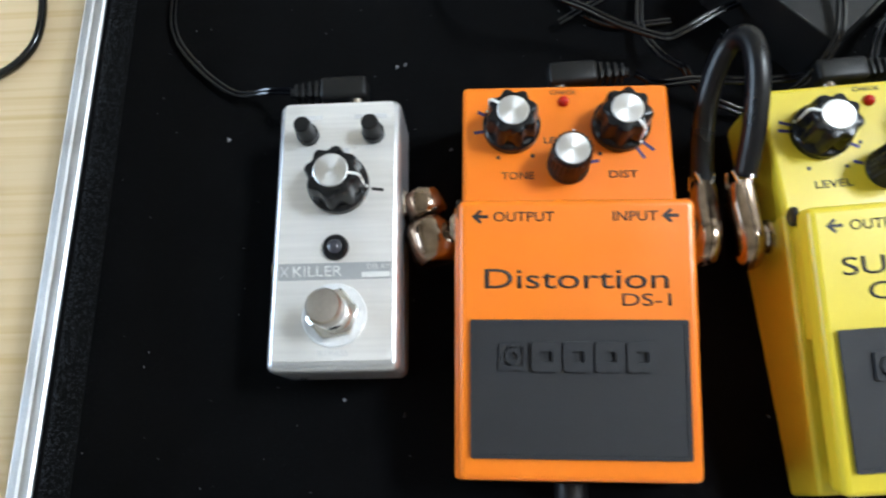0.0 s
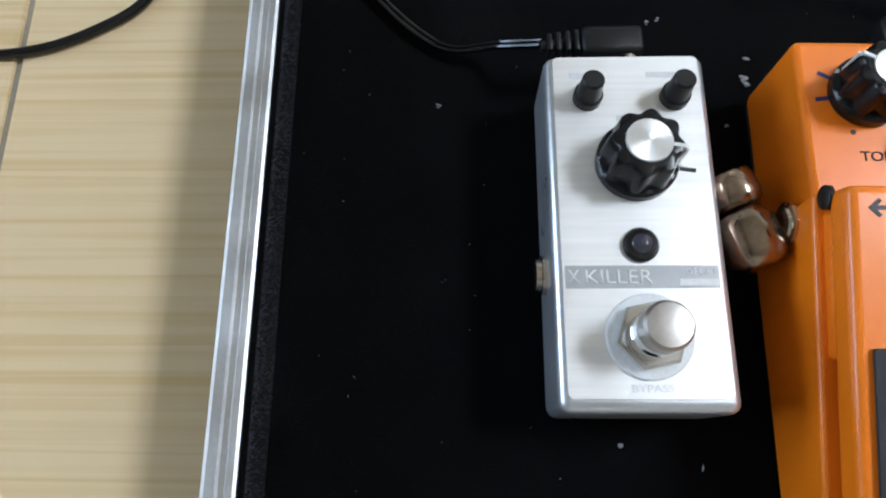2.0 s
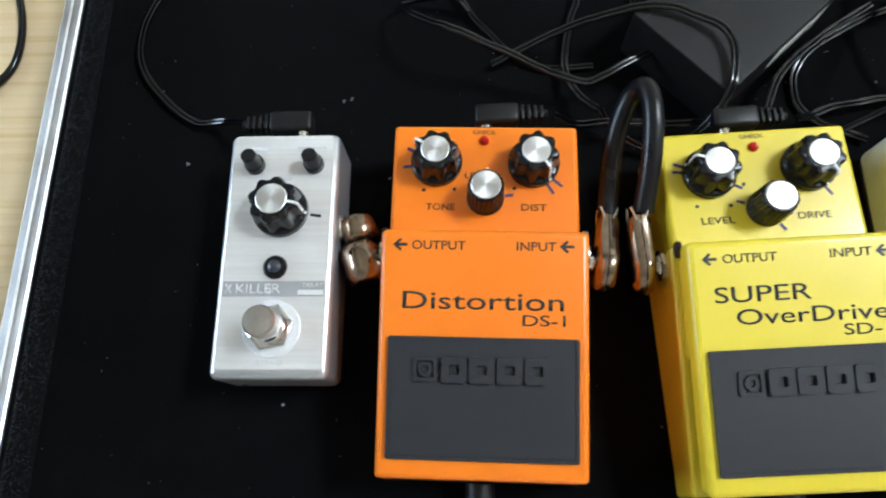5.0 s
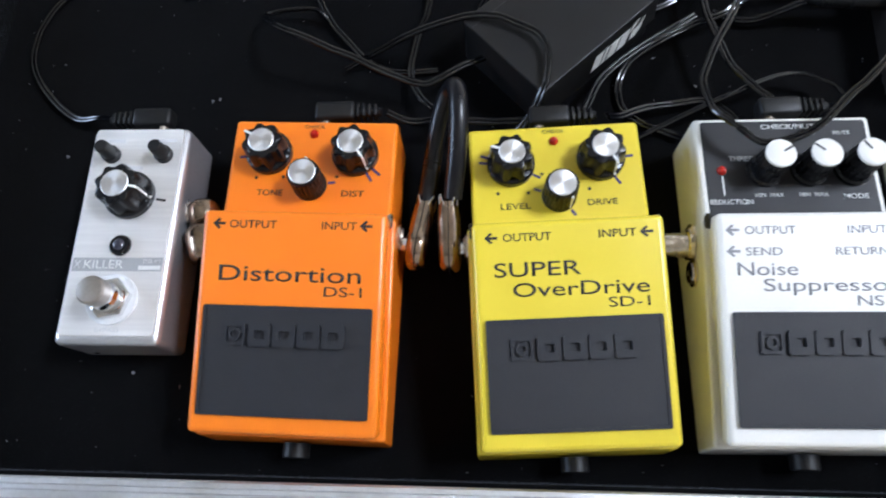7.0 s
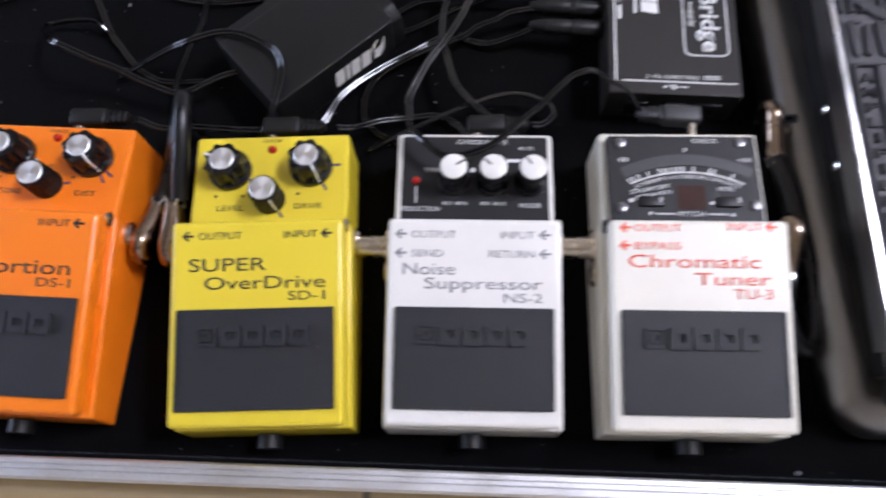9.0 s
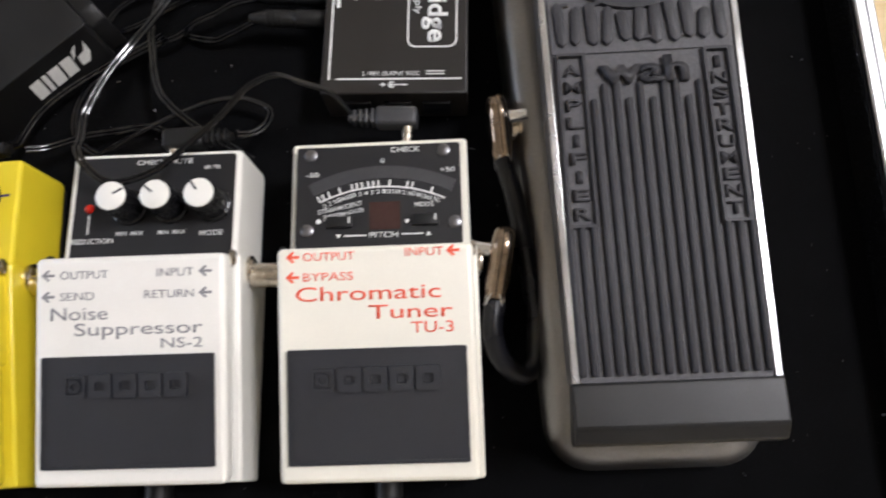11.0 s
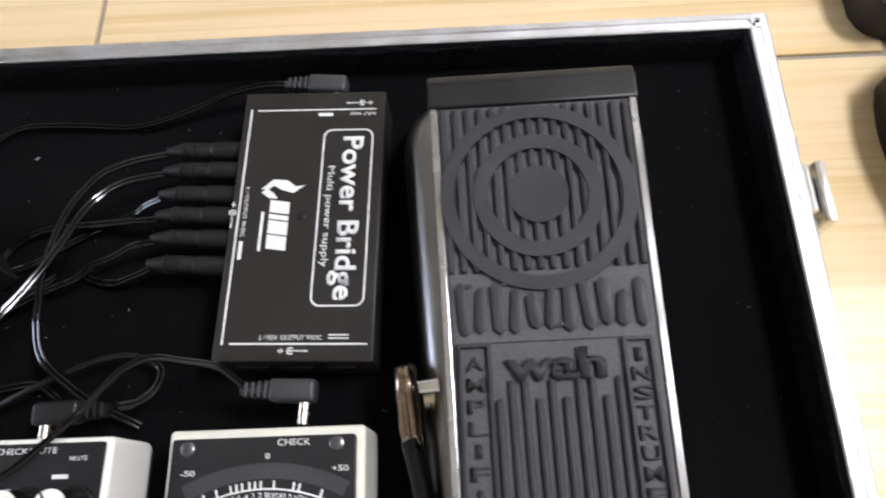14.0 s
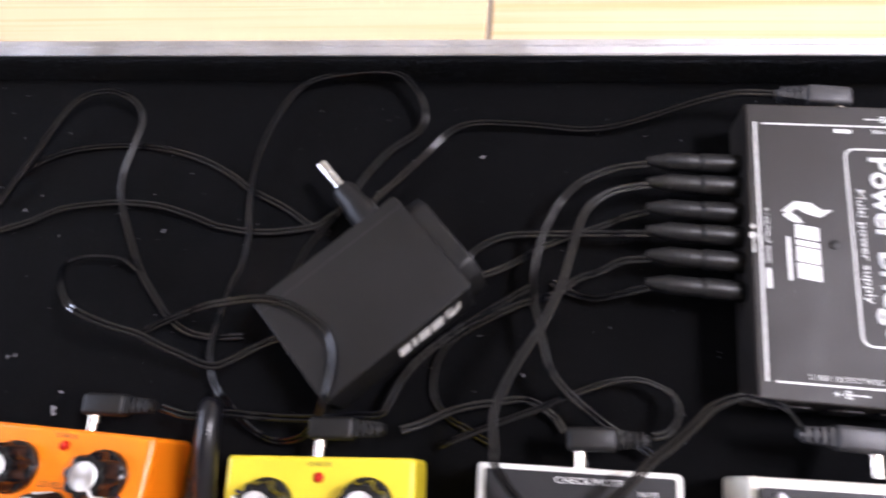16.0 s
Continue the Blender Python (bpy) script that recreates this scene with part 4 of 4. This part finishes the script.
# ---- the tangle of power leads ----
def power_lead(where, line):
    """A flat twin lead: two strands side by side."""
    lead = tagged(new("power_lead"), "thin black twin power lead " + where, "cable", "tangled power leads")
    for s in (-1, 1):
        part("strand", sweep(line, 0.85, 8, 8, s * 0.92), LEAD, lead)


power_lead("looping from the back corner", [(-62, 233, 2), (-56, 244, 4), (-48, 259, 5), (-40, 274, 7), (-31, 287, 9), (-21, 293, 9), (-9, 293, 9), (2, 287, 8), (6, 278, 6), (4, 262, 6), (2, 250, 5), (4, 237, 5), (12, 219, 4), (21, 202, 3), (29, 192, 3), (40, 180, 2.5), (51, 174, 2), (62, 173, 2), (76, 174, 2)])
power_lead("curving under the adapter", [(-58, 219, 2), (-43, 224, 2.4), (-28, 231, 2.8), (-12, 234, 3), (4, 235, 4), (23, 234, 4), (39, 230, 4), (55, 225, 3), (73, 223, 2.7), (87, 224, 2.3), (101, 227, 2), (108, 232, 2), (117, 239, 2)])
power_lead("dull and half hidden in the felt", [(-56, 249, 1.4), (-45, 258, 1.4), (-30, 264, 1.4), (-8, 267, 1.4), (14, 266, 1.4), (36, 261, 1.4), (54, 253, 1.4), (68, 244, 1.4), (85, 236, 1.4), (98, 228, 1.4), (109, 224, 1.4)])
power_lead("in a small loop beside the adapter", [(99, 173, 14), (89, 168, 15), (79, 162, 15), (72, 159, 14), (66, 159, 15), (57, 162, 16), (48, 165, 18), (38, 169, 21), (28, 171, 25), (18, 174, 29), (8, 179, 28), (-4, 190, 20), (-12, 201, 10), (-8, 206, 6), (2, 207, 7), (14, 206, 8), (20, 202, 4)])
power_lead("in a tall loop behind the adapter", [(75, 147, 12), (69, 154, 9), (65, 162, 7), (63, 171, 5), (64, 182, 4), (67, 197, 4), (70, 206, 4), (71, 219, 4), (69, 234, 4), (68, 252, 4), (70, 269, 4), (77, 287, 5), (87, 300, 6), (102, 305, 7), (123, 306, 9), (136, 303, 10), (145, 293, 10), (149, 282, 9), (146, 274, 7), (134, 265, 6), (123, 252, 5), (113, 235, 4), (102, 220, 3), (97, 210, 3), (95, 203, 3)])
power_lead("looped over the adapter", [(31, 174, 4), (46, 179, 10), (63, 183, 18), (76, 184, 24), (92, 185, 29), (104, 183, 31), (113, 179, 31), (122, 173, 32), (126, 165, 32), (126, 155, 31), (124, 146, 29), (119, 138, 21), (111, 133, 11), (100, 131, 5), (92, 133, 6), (85, 137, 7), (79, 143, 9), (76, 147, 12)])
power_lead("running to the supply's input", [(126, 237, 2), (130, 243, 2.6), (139, 252, 3), (150, 263, 5), (159, 274, 5), (170, 280, 5), (187, 281, 4), (203, 280, 4), (220, 279, 3), (233, 279, 5), (247, 282, 7), (260, 286, 9), (272, 289, 12), (287, 291, 15), (302, 289, 18)])
power_lead("from the orange pedal's plug", [(55, 140, 21), (65, 138, 16), (78, 140, 14), (91, 140, 13), (104, 140, 12), (121, 141, 12), (133, 143, 12), (143, 144, 12), (146, 149, 12), (151, 160, 11), (160, 171, 9), (174, 183, 7), (191, 195, 5), (201, 202, 4)])
power_lead("falling behind the tuner", [(249, 256, 14.5), (238, 254, 15), (230, 251, 16), (221, 246, 17), (213, 238, 16), (208, 229, 16), (204, 218, 15), (202, 206, 15), (202, 195, 16), (204, 185, 17), (206, 176, 18), (209, 166, 18), (214, 159, 18), (222, 152, 16), (232, 145, 14), (242, 140, 10), (250, 136, 6)])
power_lead("reaching to the adapter", [(249, 224, 14.5), (230, 225, 10), (214, 225, 8), (194, 225, 5), (185, 223, 4), (176, 218, 2), (173, 213, 2), (171, 207, 2)])
power_lead("winding behind the yellow pedal", [(249, 213, 14.5), (238, 212, 13), (230, 208, 12), (220, 204, 11), (212, 198, 10), (197, 193, 8), (183, 186, 7), (170, 178, 5), (164, 170, 3), (162, 162, 2.3), (163, 153, 2), (169, 146, 2), (176, 142, 2.2), (189, 136, 3)])
power_lead("short and slack", [(249, 201, 14.5), (237, 199, 9), (227, 198, 5), (216, 201, 2.7), (210, 205, 2)])
power_lead("from the noise suppressor's plug", [(247, 142, 20), (253, 144, 17), (258, 150, 14), (258, 157, 11), (254, 161, 10), (244, 164, 11), (232, 162, 13), (220, 157, 14), (207, 151, 14), (195, 146, 12), (183, 141, 9), (167, 134, 5)])
power_lead("from the yellow pedal's plug", [(153, 138, 20), (160, 141, 15), (173, 148, 10), (187, 152, 6), (201, 154, 5), (211, 149, 4), (216, 143, 3)])
power_lead("draped over the noise suppressor", [(249, 246, 14.5), (238, 243, 17), (230, 239, 19), (223, 232, 21), (219, 222, 24), (216, 210, 27), (213, 198, 31), (209, 187, 34), (204, 176, 37), (197, 164, 38), (192, 153, 38), (189, 144, 38), (190, 133, 40), (191, 127, 43), (198, 118, 46), (207, 112, 45), (220, 114, 46), (230, 120, 46), (243, 133, 45), (249, 138, 46), (256, 145, 48), (262, 151, 48), (271, 155, 47), (280, 155, 40), (290, 154, 33), (298, 148, 25)])
power_lead("drooping from the supply", [(249, 234, 14.5), (240, 233, 10), (230, 230, 5), (208, 222, 2), (188, 210, 2), (170, 203, 2)])
power_lead("from the silver pedal's plug", [(-73, 139, 19), (-86, 145, 9), (-100, 147, 4), (-111, 154, 3), (-122, 165, 3), (-129, 175, 3), (-132, 186, 3), (-131, 201, 3), (-124, 217, 3), (-110, 232, 2), (-90, 241, 2), (-68, 234, 2)])

# ---- wah ----
wah = thing("wah_pedal", "black wah pedal with a ribbed rubber tread and bright edges", "wah pedal", 414.1, 132.6, 0, 1.4)
wah.scale = (1.0, 1.016, 1.0)
A = math.atan(0.045)
WP = Matrix.Translation((0, 0, 54.0)) @ Matrix.Rotation(A, 4, "X")
def tread_outline(y0, y1, w0, w1):
    return [(-w0, y0), (w0, y0), (w1, y1), (-w1, y1)]


def base_ring(inset, z):
    """The outline of the base, wider at the toe, drawn in by the inset."""
    h, t, r, s = 42.6 - inset, 54.0 - inset, 18 - inset * 0.3, 26 - inset * 0.5
    y0, y1 = -129.0 + inset, 146 - inset
    return [(x, y, z) for x, y in circle(r, -h + r, y0 + r, 8, 180, 270) + circle(r, h - r, y0 + r, 8, 270, 360) + circle(s, t - s, y1 - s, 8, 0, 90) + circle(s, -t + s, y1 - s, 8, 90, 180)]


bm = bmesh.new()
rings = [[bm.verts.new(p) for p in base_ring(i, z)] for i, z in ((1.5, 3.0), (0.2, 5.0), (0.0, 9.0), (0.6, 13.0), (2.4, 17.0), (5.4, 20.0), (9.0, 21.6), (13.0, 22.0))]
for p, q in zip(rings, rings[1:]):
    for k in range(len(p)):
        bm.faces.new((p[k], p[(k + 1) % len(p)], q[(k + 1) % len(p)], q[k]))
bm.faces.new(rings[0][::-1])
bm.faces.new(rings[-1])
part("base_shell", bm, WAH_METAL, wah, "rounded chromed metal base", smooth=60)
# the felt's dark reflection in the flanks is painted as a black housing
part("upper_shell", plate(tread_outline(-106, 118, 31.0, 34.0), 21.9, 46.0, 2.0), SATIN, wah, "inner housing, coloured black for the dark reflection in its flanks")
for x in (-32, 32):
    for y in (-108, 104):
        part("rubber_foot", lathe([(7, 0), (7, 3.1)], 20, m=pose(x, y, 0)), RUBBER, wah)


rocker = part("rocker", plate(tread_outline(-114, 119, 35.4, 38.9), -7.0, -1.2, 0.9, WP), WAH_METAL, wah, "tread plate")
for s in (-1, 1):
    part("edge_trim", plate([(s * 33.0, -98), (s * 35.6, -98), (s * 39.0, 112), (s * 36.3, 112)], -1.15, 0.9, 0.35, WP), TRIM, rocker, "bright metal edge strip")
    part("side_skirt", plate([(s * 34.6, -98), (s * 35.6, -98), (s * 39.0, 112), (s * 38.0, 112)], -12.0, -1.2, 0.2, WP), WAH_METAL, rocker)
tread = part("tread", plate(tread_outline(-98, 112, 32.8, 36.1), -1.15, 0.1, 0.2, WP), TREAD_SHEEN, wah, "worn black ribbed rubber tread")
part("heel_cap", joined(prism([(-116, -11), (-98, -2.5), (-98, 1.2), (-113, 1.6), (-118.5, -2), (-119.5, -9)], -36.2, 36.2, 1.0)), CAP_RUBBER, wah, "smooth black rubber cap").matrix_basis = Matrix.LocRotScale(Vector(WP.translation) * MM, WP.to_quaternion(), None)
part("toe_cap", joined(prism([(127, -10), (126, 0), (122, 2.2), (111.6, 1.8), (111.6, -2.5), (120, -11)], -39.8, 39.8, 1.0)), CAP_RUBBER, wah, "smooth black rubber cap").matrix_basis = Matrix.LocRotScale(Vector(WP.translation) * MM, WP.to_quaternion(), None)
N = 16
H0 = 2.1
ring_c = 74.6


def rib_x(i, y):
    half = 31.6 + 2.6 * (y + 98) / 203
    return -half + (2 * half) * i / (N - 1)


for i in range(N):
    side = i < 3 or i > N - 4
    spans = [(-96, -43.5), (47, 110.5)] if side else [(-96, 10 - 6 * (abs(i - 7) % 3 == 1)), (47, 110.5)]
    for y0, y1 in spans:
        a, b = rib_x(i, y0), rib_x(i, y1)
        part("rib", plate([(a - 1.15, y0), (a + 1.15, y0), (b + 1.15, y1), (b - 1.15, y1)], 0.0, H0, 0.8, WP), WAH_RUBBER, tread, smooth=50)
for r0, r1 in ((0.0, 10.9), (17.8, 23.4), (30.2, 35.2)):
    bm = plate([(x - 1.0, y) for x, y in circle(r1, 0, ring_c, 56)], 0.0, H0 + 0.5, 0.4, WP) if r0 == 0 else ring_strip([(x - 1.0, y) for x, y in circle(r1, 0, ring_c, 72)], [(x - 1.0, y) for x, y in circle(r0, 0, ring_c, 72)], 0.0, H0 + 0.5, WP)
    part("target_ring", bm, WAH_RUBBER, tread)
# name panel: plain raised bars; side panels with stacked letters
part("name_panel", plate([(-34.0, 22.5), (34.0, 22.5), (34.4, 46.5), (-34.4, 46.5)], 0.0, 0.9, 0.2, WP), TREAD_SHEEN, tread)
random.seed(4)
for i in range(11):
    x, w = -30.4 + i * 6.05, random.uniform(1.7, 2.3)
    y0, y1 = 24.6 + random.uniform(0, 2.0), 45.0 - random.uniform(0, 3.6) - (3.0 if i in (3, 4, 9) else 0)
    lean = random.uniform(-0.8, 0.8)
    outline = [(x - w - lean, y0 + 1.8), (x - lean, y0), (x + w - lean, y0 + 1.6), (x + w + lean, y1 - 1.8), (x + lean, y1), (x - w + lean, y1 - 1.6)]
    part("name_bar", plate(outline, 0.8, H0 + 0.3, 0.4, WP), WAH_RUBBER, tread)
for i in (0, 2, 5, 7):
    x = -28.4 + i * 6.05
    y = 27.4 if i % 2 else 42.0
    part("name_bar", plate([(x - 1.6, y - 0.9), (x + 2.0, y - 0.3), (x + 1.4, y + 1.0), (x - 2.2, y + 0.5)], 0.8, H0 + 0.2, 0.3, WP), WAH_RUBBER, tread)
lettering("wah", -17.0, 16.0, 10.0, 9.6, WAH_RUBBER, tread, WP @ pose(0, 0, 0.0) @ Matrix.Diagonal((1, 1, 20, 1)), name="raised_word", bold=0.03)
for s, word in ((-1, "AMPLIFIER"), (1, "INSTRUMENT")):
    x0, x1 = (-32.8, -21.8) if s < 0 else (22.2, 32.2)
    part("letter_panel", ring_strip(round_rect(x0, x1, -44.4, 22.3, 0.6, 2), round_rect(x0 + 1.1, x1 - 1.1, -43.3, 21.2, 0.5, 2), 0.0, H0, WP), WAH_RUBBER, tread)
    for k, ch in enumerate(word):
        y = 20.2 - (k + 1) * 62.0 / len(word)
        w = 1.0 if ch == "I" else 3.0
        c = (x0 + x1) / 2
        lettering(ch, c - w, c + w, y + 0.4, 4.4, WAH_RUBBER, tread, WP @ Matrix.Diagonal((1, 1, 11, 1)), name="raised_letter", bold=0.012)
for z, y in ((26, 14), (26, -14)):
    part("side_screw", lathe([(2.4, 0), (2.4, 1.0), (1.6, 1.6)], 16, m=pose(-32.6, y, z + 6, 0, -90, 0)), CHROME, wah)
part("jack", lathe([(6.0, 0), (6.0, 1.4), (4.6, 1.6), (4.6, 4.4)], 28, m=pose(-43.0, 11, 14, 0, -90, 0)), NICKEL, wah)

# ---- on the floor beside the case ----
floor_lead = tagged(part("floor_cable", sweep([(-420, 260, -28), (-360, 190, -28), (-305, 166, -28), (-276, 166.5, -28), (-254, 170, -28), (-234, 179, -28), (-221, 189, -28), (-215, 204, -28), (-218, 230, -28), (-232, 262, -28), (-260, 300, -28)], 2.0, 12), LEAD), "black round cable lying on the pale floor tiles", "cable")
foot = thing("stand_foot", "dark moulded plastic stand foot on the floor tiles", "stand foot", 671, 257, FLOOR_Z)
FOOT = spline([(-73, 46, 0), (-76.5, 18, 0), (-73, -13, 0), (-64, -40, 0), (-50, -57, 0), (-10, -80, 0), (60, -80, 0), (100, -30, 0), (96, 60, 0), (40, 92, 0), (-36, 68, 0), (-70, 49, 0)], 4)
part("body", plate([(p.x, p.y) for p in FOOT], 0, 26, 3.0), FOOT_BLACK, foot)
part("upper_shell", plate([(p.x * 0.86 + 8, p.y * 0.86 + 2) for p in FOOT], 25.8, 36, 4.0), FOOT_BLACK, foot)
part("rubber_top", plate([(p.x * 0.55 + 16, p.y * 0.55 + 4) for p in FOOT], 35.8, 40, 1.5), RUBBER, foot)
part("mould_mark", box(-47, -43, -4, 8, 35.8, 37.2, 0.5), RUBBER, foot)

far_foot = thing("stand_foot", "dark plastic foot of a stand at the tile joint", "stand foot", 600, 336, FLOOR_Z)
part("body", plate(round_rect(-4, 130, -2, 140, 16, 6), 0, 24, 3.0), FOOT_BLACK, far_foot)
part("upper_shell", plate(round_rect(6, 120, 8, 130, 18, 6), 23.8, 33, 4.0), FOOT_BLACK, far_foot)

# ---- lint on the felt ----
random.seed(11)
bm = bmesh.new()
for i in range(400):
    x, y = random.uniform(X0 + 4, X1 - 4), random.uniform(Y0 + 4, Y1 - 4)
    big = random.random() < 0.06
    l, w, a = random.uniform(0.15, 0.5) * (3.0 if big else 1), random.uniform(0.06, 0.2) * (1.6 if big else 1), random.uniform(0, 6.28)
    ca, sa = math.cos(a), math.sin(a)
    vs = [bm.verts.new((x + u * l * ca - v * w * sa, y + u * l * sa + v * w * ca, 0.35 + random.uniform(0, 0.35))) for u, v in ((-1, -0.4), (0.2, -1), (1, 0.3), (-0.1, 1))]
    bm.faces.new(vs)
    top = bm.verts.new((x, y, 0.9 + random.uniform(0, 0.5)))
    for p, q in zip(vs, vs[1:] + vs[:1]):
        bm.faces.new((p, q, top))
for x, y, s in ((-7, 137, 1.5), (-5, 145, 0.9), (-36, 159, 0.8), (-104, 129, 0.9), (-14, 121, 0.7), (-53, 25, 0.9), (26, 223, 0.9), (176, 265, 1.0), (124, 150, 1.3), (-6, 136, 1.2), (-32, 160, 0.8), (199, 165, 0.7), (363, -14, 1.2), (387, -16, 0.8), (512, 21, 1.0)):
    for k in range(5):
        a, r = random.uniform(0, 6.28), random.uniform(0, 1.2) * s
        cx, cy, q = x + r * math.cos(a), y + r * math.sin(a), random.uniform(0.25, 0.6) * s
        bmesh.ops.create_icosphere(bm, subdivisions=1, radius=q, matrix=Matrix.Translation((cx, cy, q * 0.7)) @ Matrix.Diagonal((1.5, 0.7, 0.7, 1)))
tagged(part("lint", bm, LINT, smooth=0), "pale lint specks scattered on black felt", "lint", kind="stuff")
# loose fibres along the top of the felt lining
bm = bmesh.new()
for i in range(5200):
    u = random.random() * (2 * (X1 - X0) + 2 * (Y1 - Y0))
    for length, f in ((X1 - X0, lambda d: (X0 + d, Y0 + 1.2)), (Y1 - Y0, lambda d: (X1 - 1.2, Y0 + d)), (X1 - X0, lambda d: (X1 - d, Y1 - 1.2)), (Y1 - Y0, lambda d: (X0 + 1.2, Y1 - d))):
        if u < length:
            x, y = f(u)
            break
        u -= length
    x, y = x + random.uniform(-0.7, 0.7), y + random.uniform(-0.7, 0.7)
    h, dx, dy = random.uniform(0.5, 2.2), random.uniform(-1.4, 1.4), random.uniform(-1.4, 1.4)
    z = RIM - 2.0
    a, b, c = bm.verts.new((x - 0.07, y - 0.07, z)), bm.verts.new((x + 0.07, y + 0.07, z)), bm.verts.new((x + dx, y + dy, z + h))
    bm.faces.new((a, b, c))
tagged(part("felt_fibres", bm, PILE, smooth=0), "frayed black felt fibres along the lining's edge", "felt", kind="stuff")

# fuzz standing out from the four linings, its grey-blue imitating daylight on black felt
random.seed(31)
verts, faces = [], []
for i in range(26000):
    side = random.choice("wwnnes")
    u, z = random.random(), RIM - 1.8 - 17 * random.random() ** 2
    x, y, nx, ny = {"w": (X0 + 2, Y0 + u * (Y1 - Y0), 1, 0), "e": (X1 - 2, Y0 + u * (Y1 - Y0), -1, 0), "n": (X0 + u * (X1 - X0), Y1 - 2, 0, -1), "s": (X0 + u * (X1 - X0), Y0 + 2, 0, 1)}[side]
    l, v, w = random.uniform(0.3, 1.1), random.uniform(-0.8, 0.8), random.uniform(0.05, 0.1)
    n = len(verts)
    verts += [((x + ny * w) * MM, (y + nx * w) * MM, z * MM), ((x - ny * w) * MM, (y - nx * w) * MM, z * MM), ((x + nx * l + ny * v) * MM, (y + ny * l + nx * v) * MM, (z + random.uniform(-0.4, 0.7)) * MM)]
    faces.append((n, n + 1, n + 2))
me = bpy.data.meshes.new("lining_fuzz")
me.from_pydata(verts, [], faces)
me.materials.append(LIT_FUZZ)
tagged(new("lining_fuzz", me), "felt fuzz standing out from the lining, coloured grey as if lit", "felt", kind="stuff")

# the short nap of the felt itself
random.seed(23)
verts, faces = [], []
for i in range(70000):
    x, y = random.uniform(X0 + 2, X1 - 2), random.uniform(Y0 + 2, Y1 - 2)
    a, w, l = random.uniform(0, 6.28), random.uniform(0.05, 0.11), random.uniform(0.4, 1.3)
    b = random.uniform(0, 6.28)
    dx, dy = math.cos(a) * w, math.sin(a) * w
    n = len(verts)
    verts += [((x - dx) * MM, (y - dy) * MM, 0.0), ((x + dx) * MM, (y + dy) * MM, 0.0), ((x + l * math.cos(b)) * MM, (y + l * math.sin(b)) * MM, random.uniform(0.25, 0.9) * MM)]
    faces.append((n, n + 1, n + 2))
me = bpy.data.meshes.new("felt_nap")
me.from_pydata(verts, [], faces)
me.materials.append(PILE)
tagged(new("felt_nap", me), "short matted nap of black carpet felt", "felt", kind="stuff")

# ---- floor tiles ----
XS = [max(-2200, min(2600, 172.5 + 439.5 * k)) for k in range(-6, 7)]
YS = [max(-2000, min(2200, 326.5 + 439.5 * k)) for k in range(-6, 6)]
for x0, x1 in zip(XS, XS[1:]):
    for y0, y1 in zip(YS, YS[1:]):
        if x1 - x0 > 20 and y1 - y0 > 20:
            part("tile", box(x0 + 1.6, x1 - 1.6, y0 + 1.6, y1 - 1.6, FLOOR_Z - 9, FLOOR_Z, 0.8, 2), TILE, floor, smooth=0)
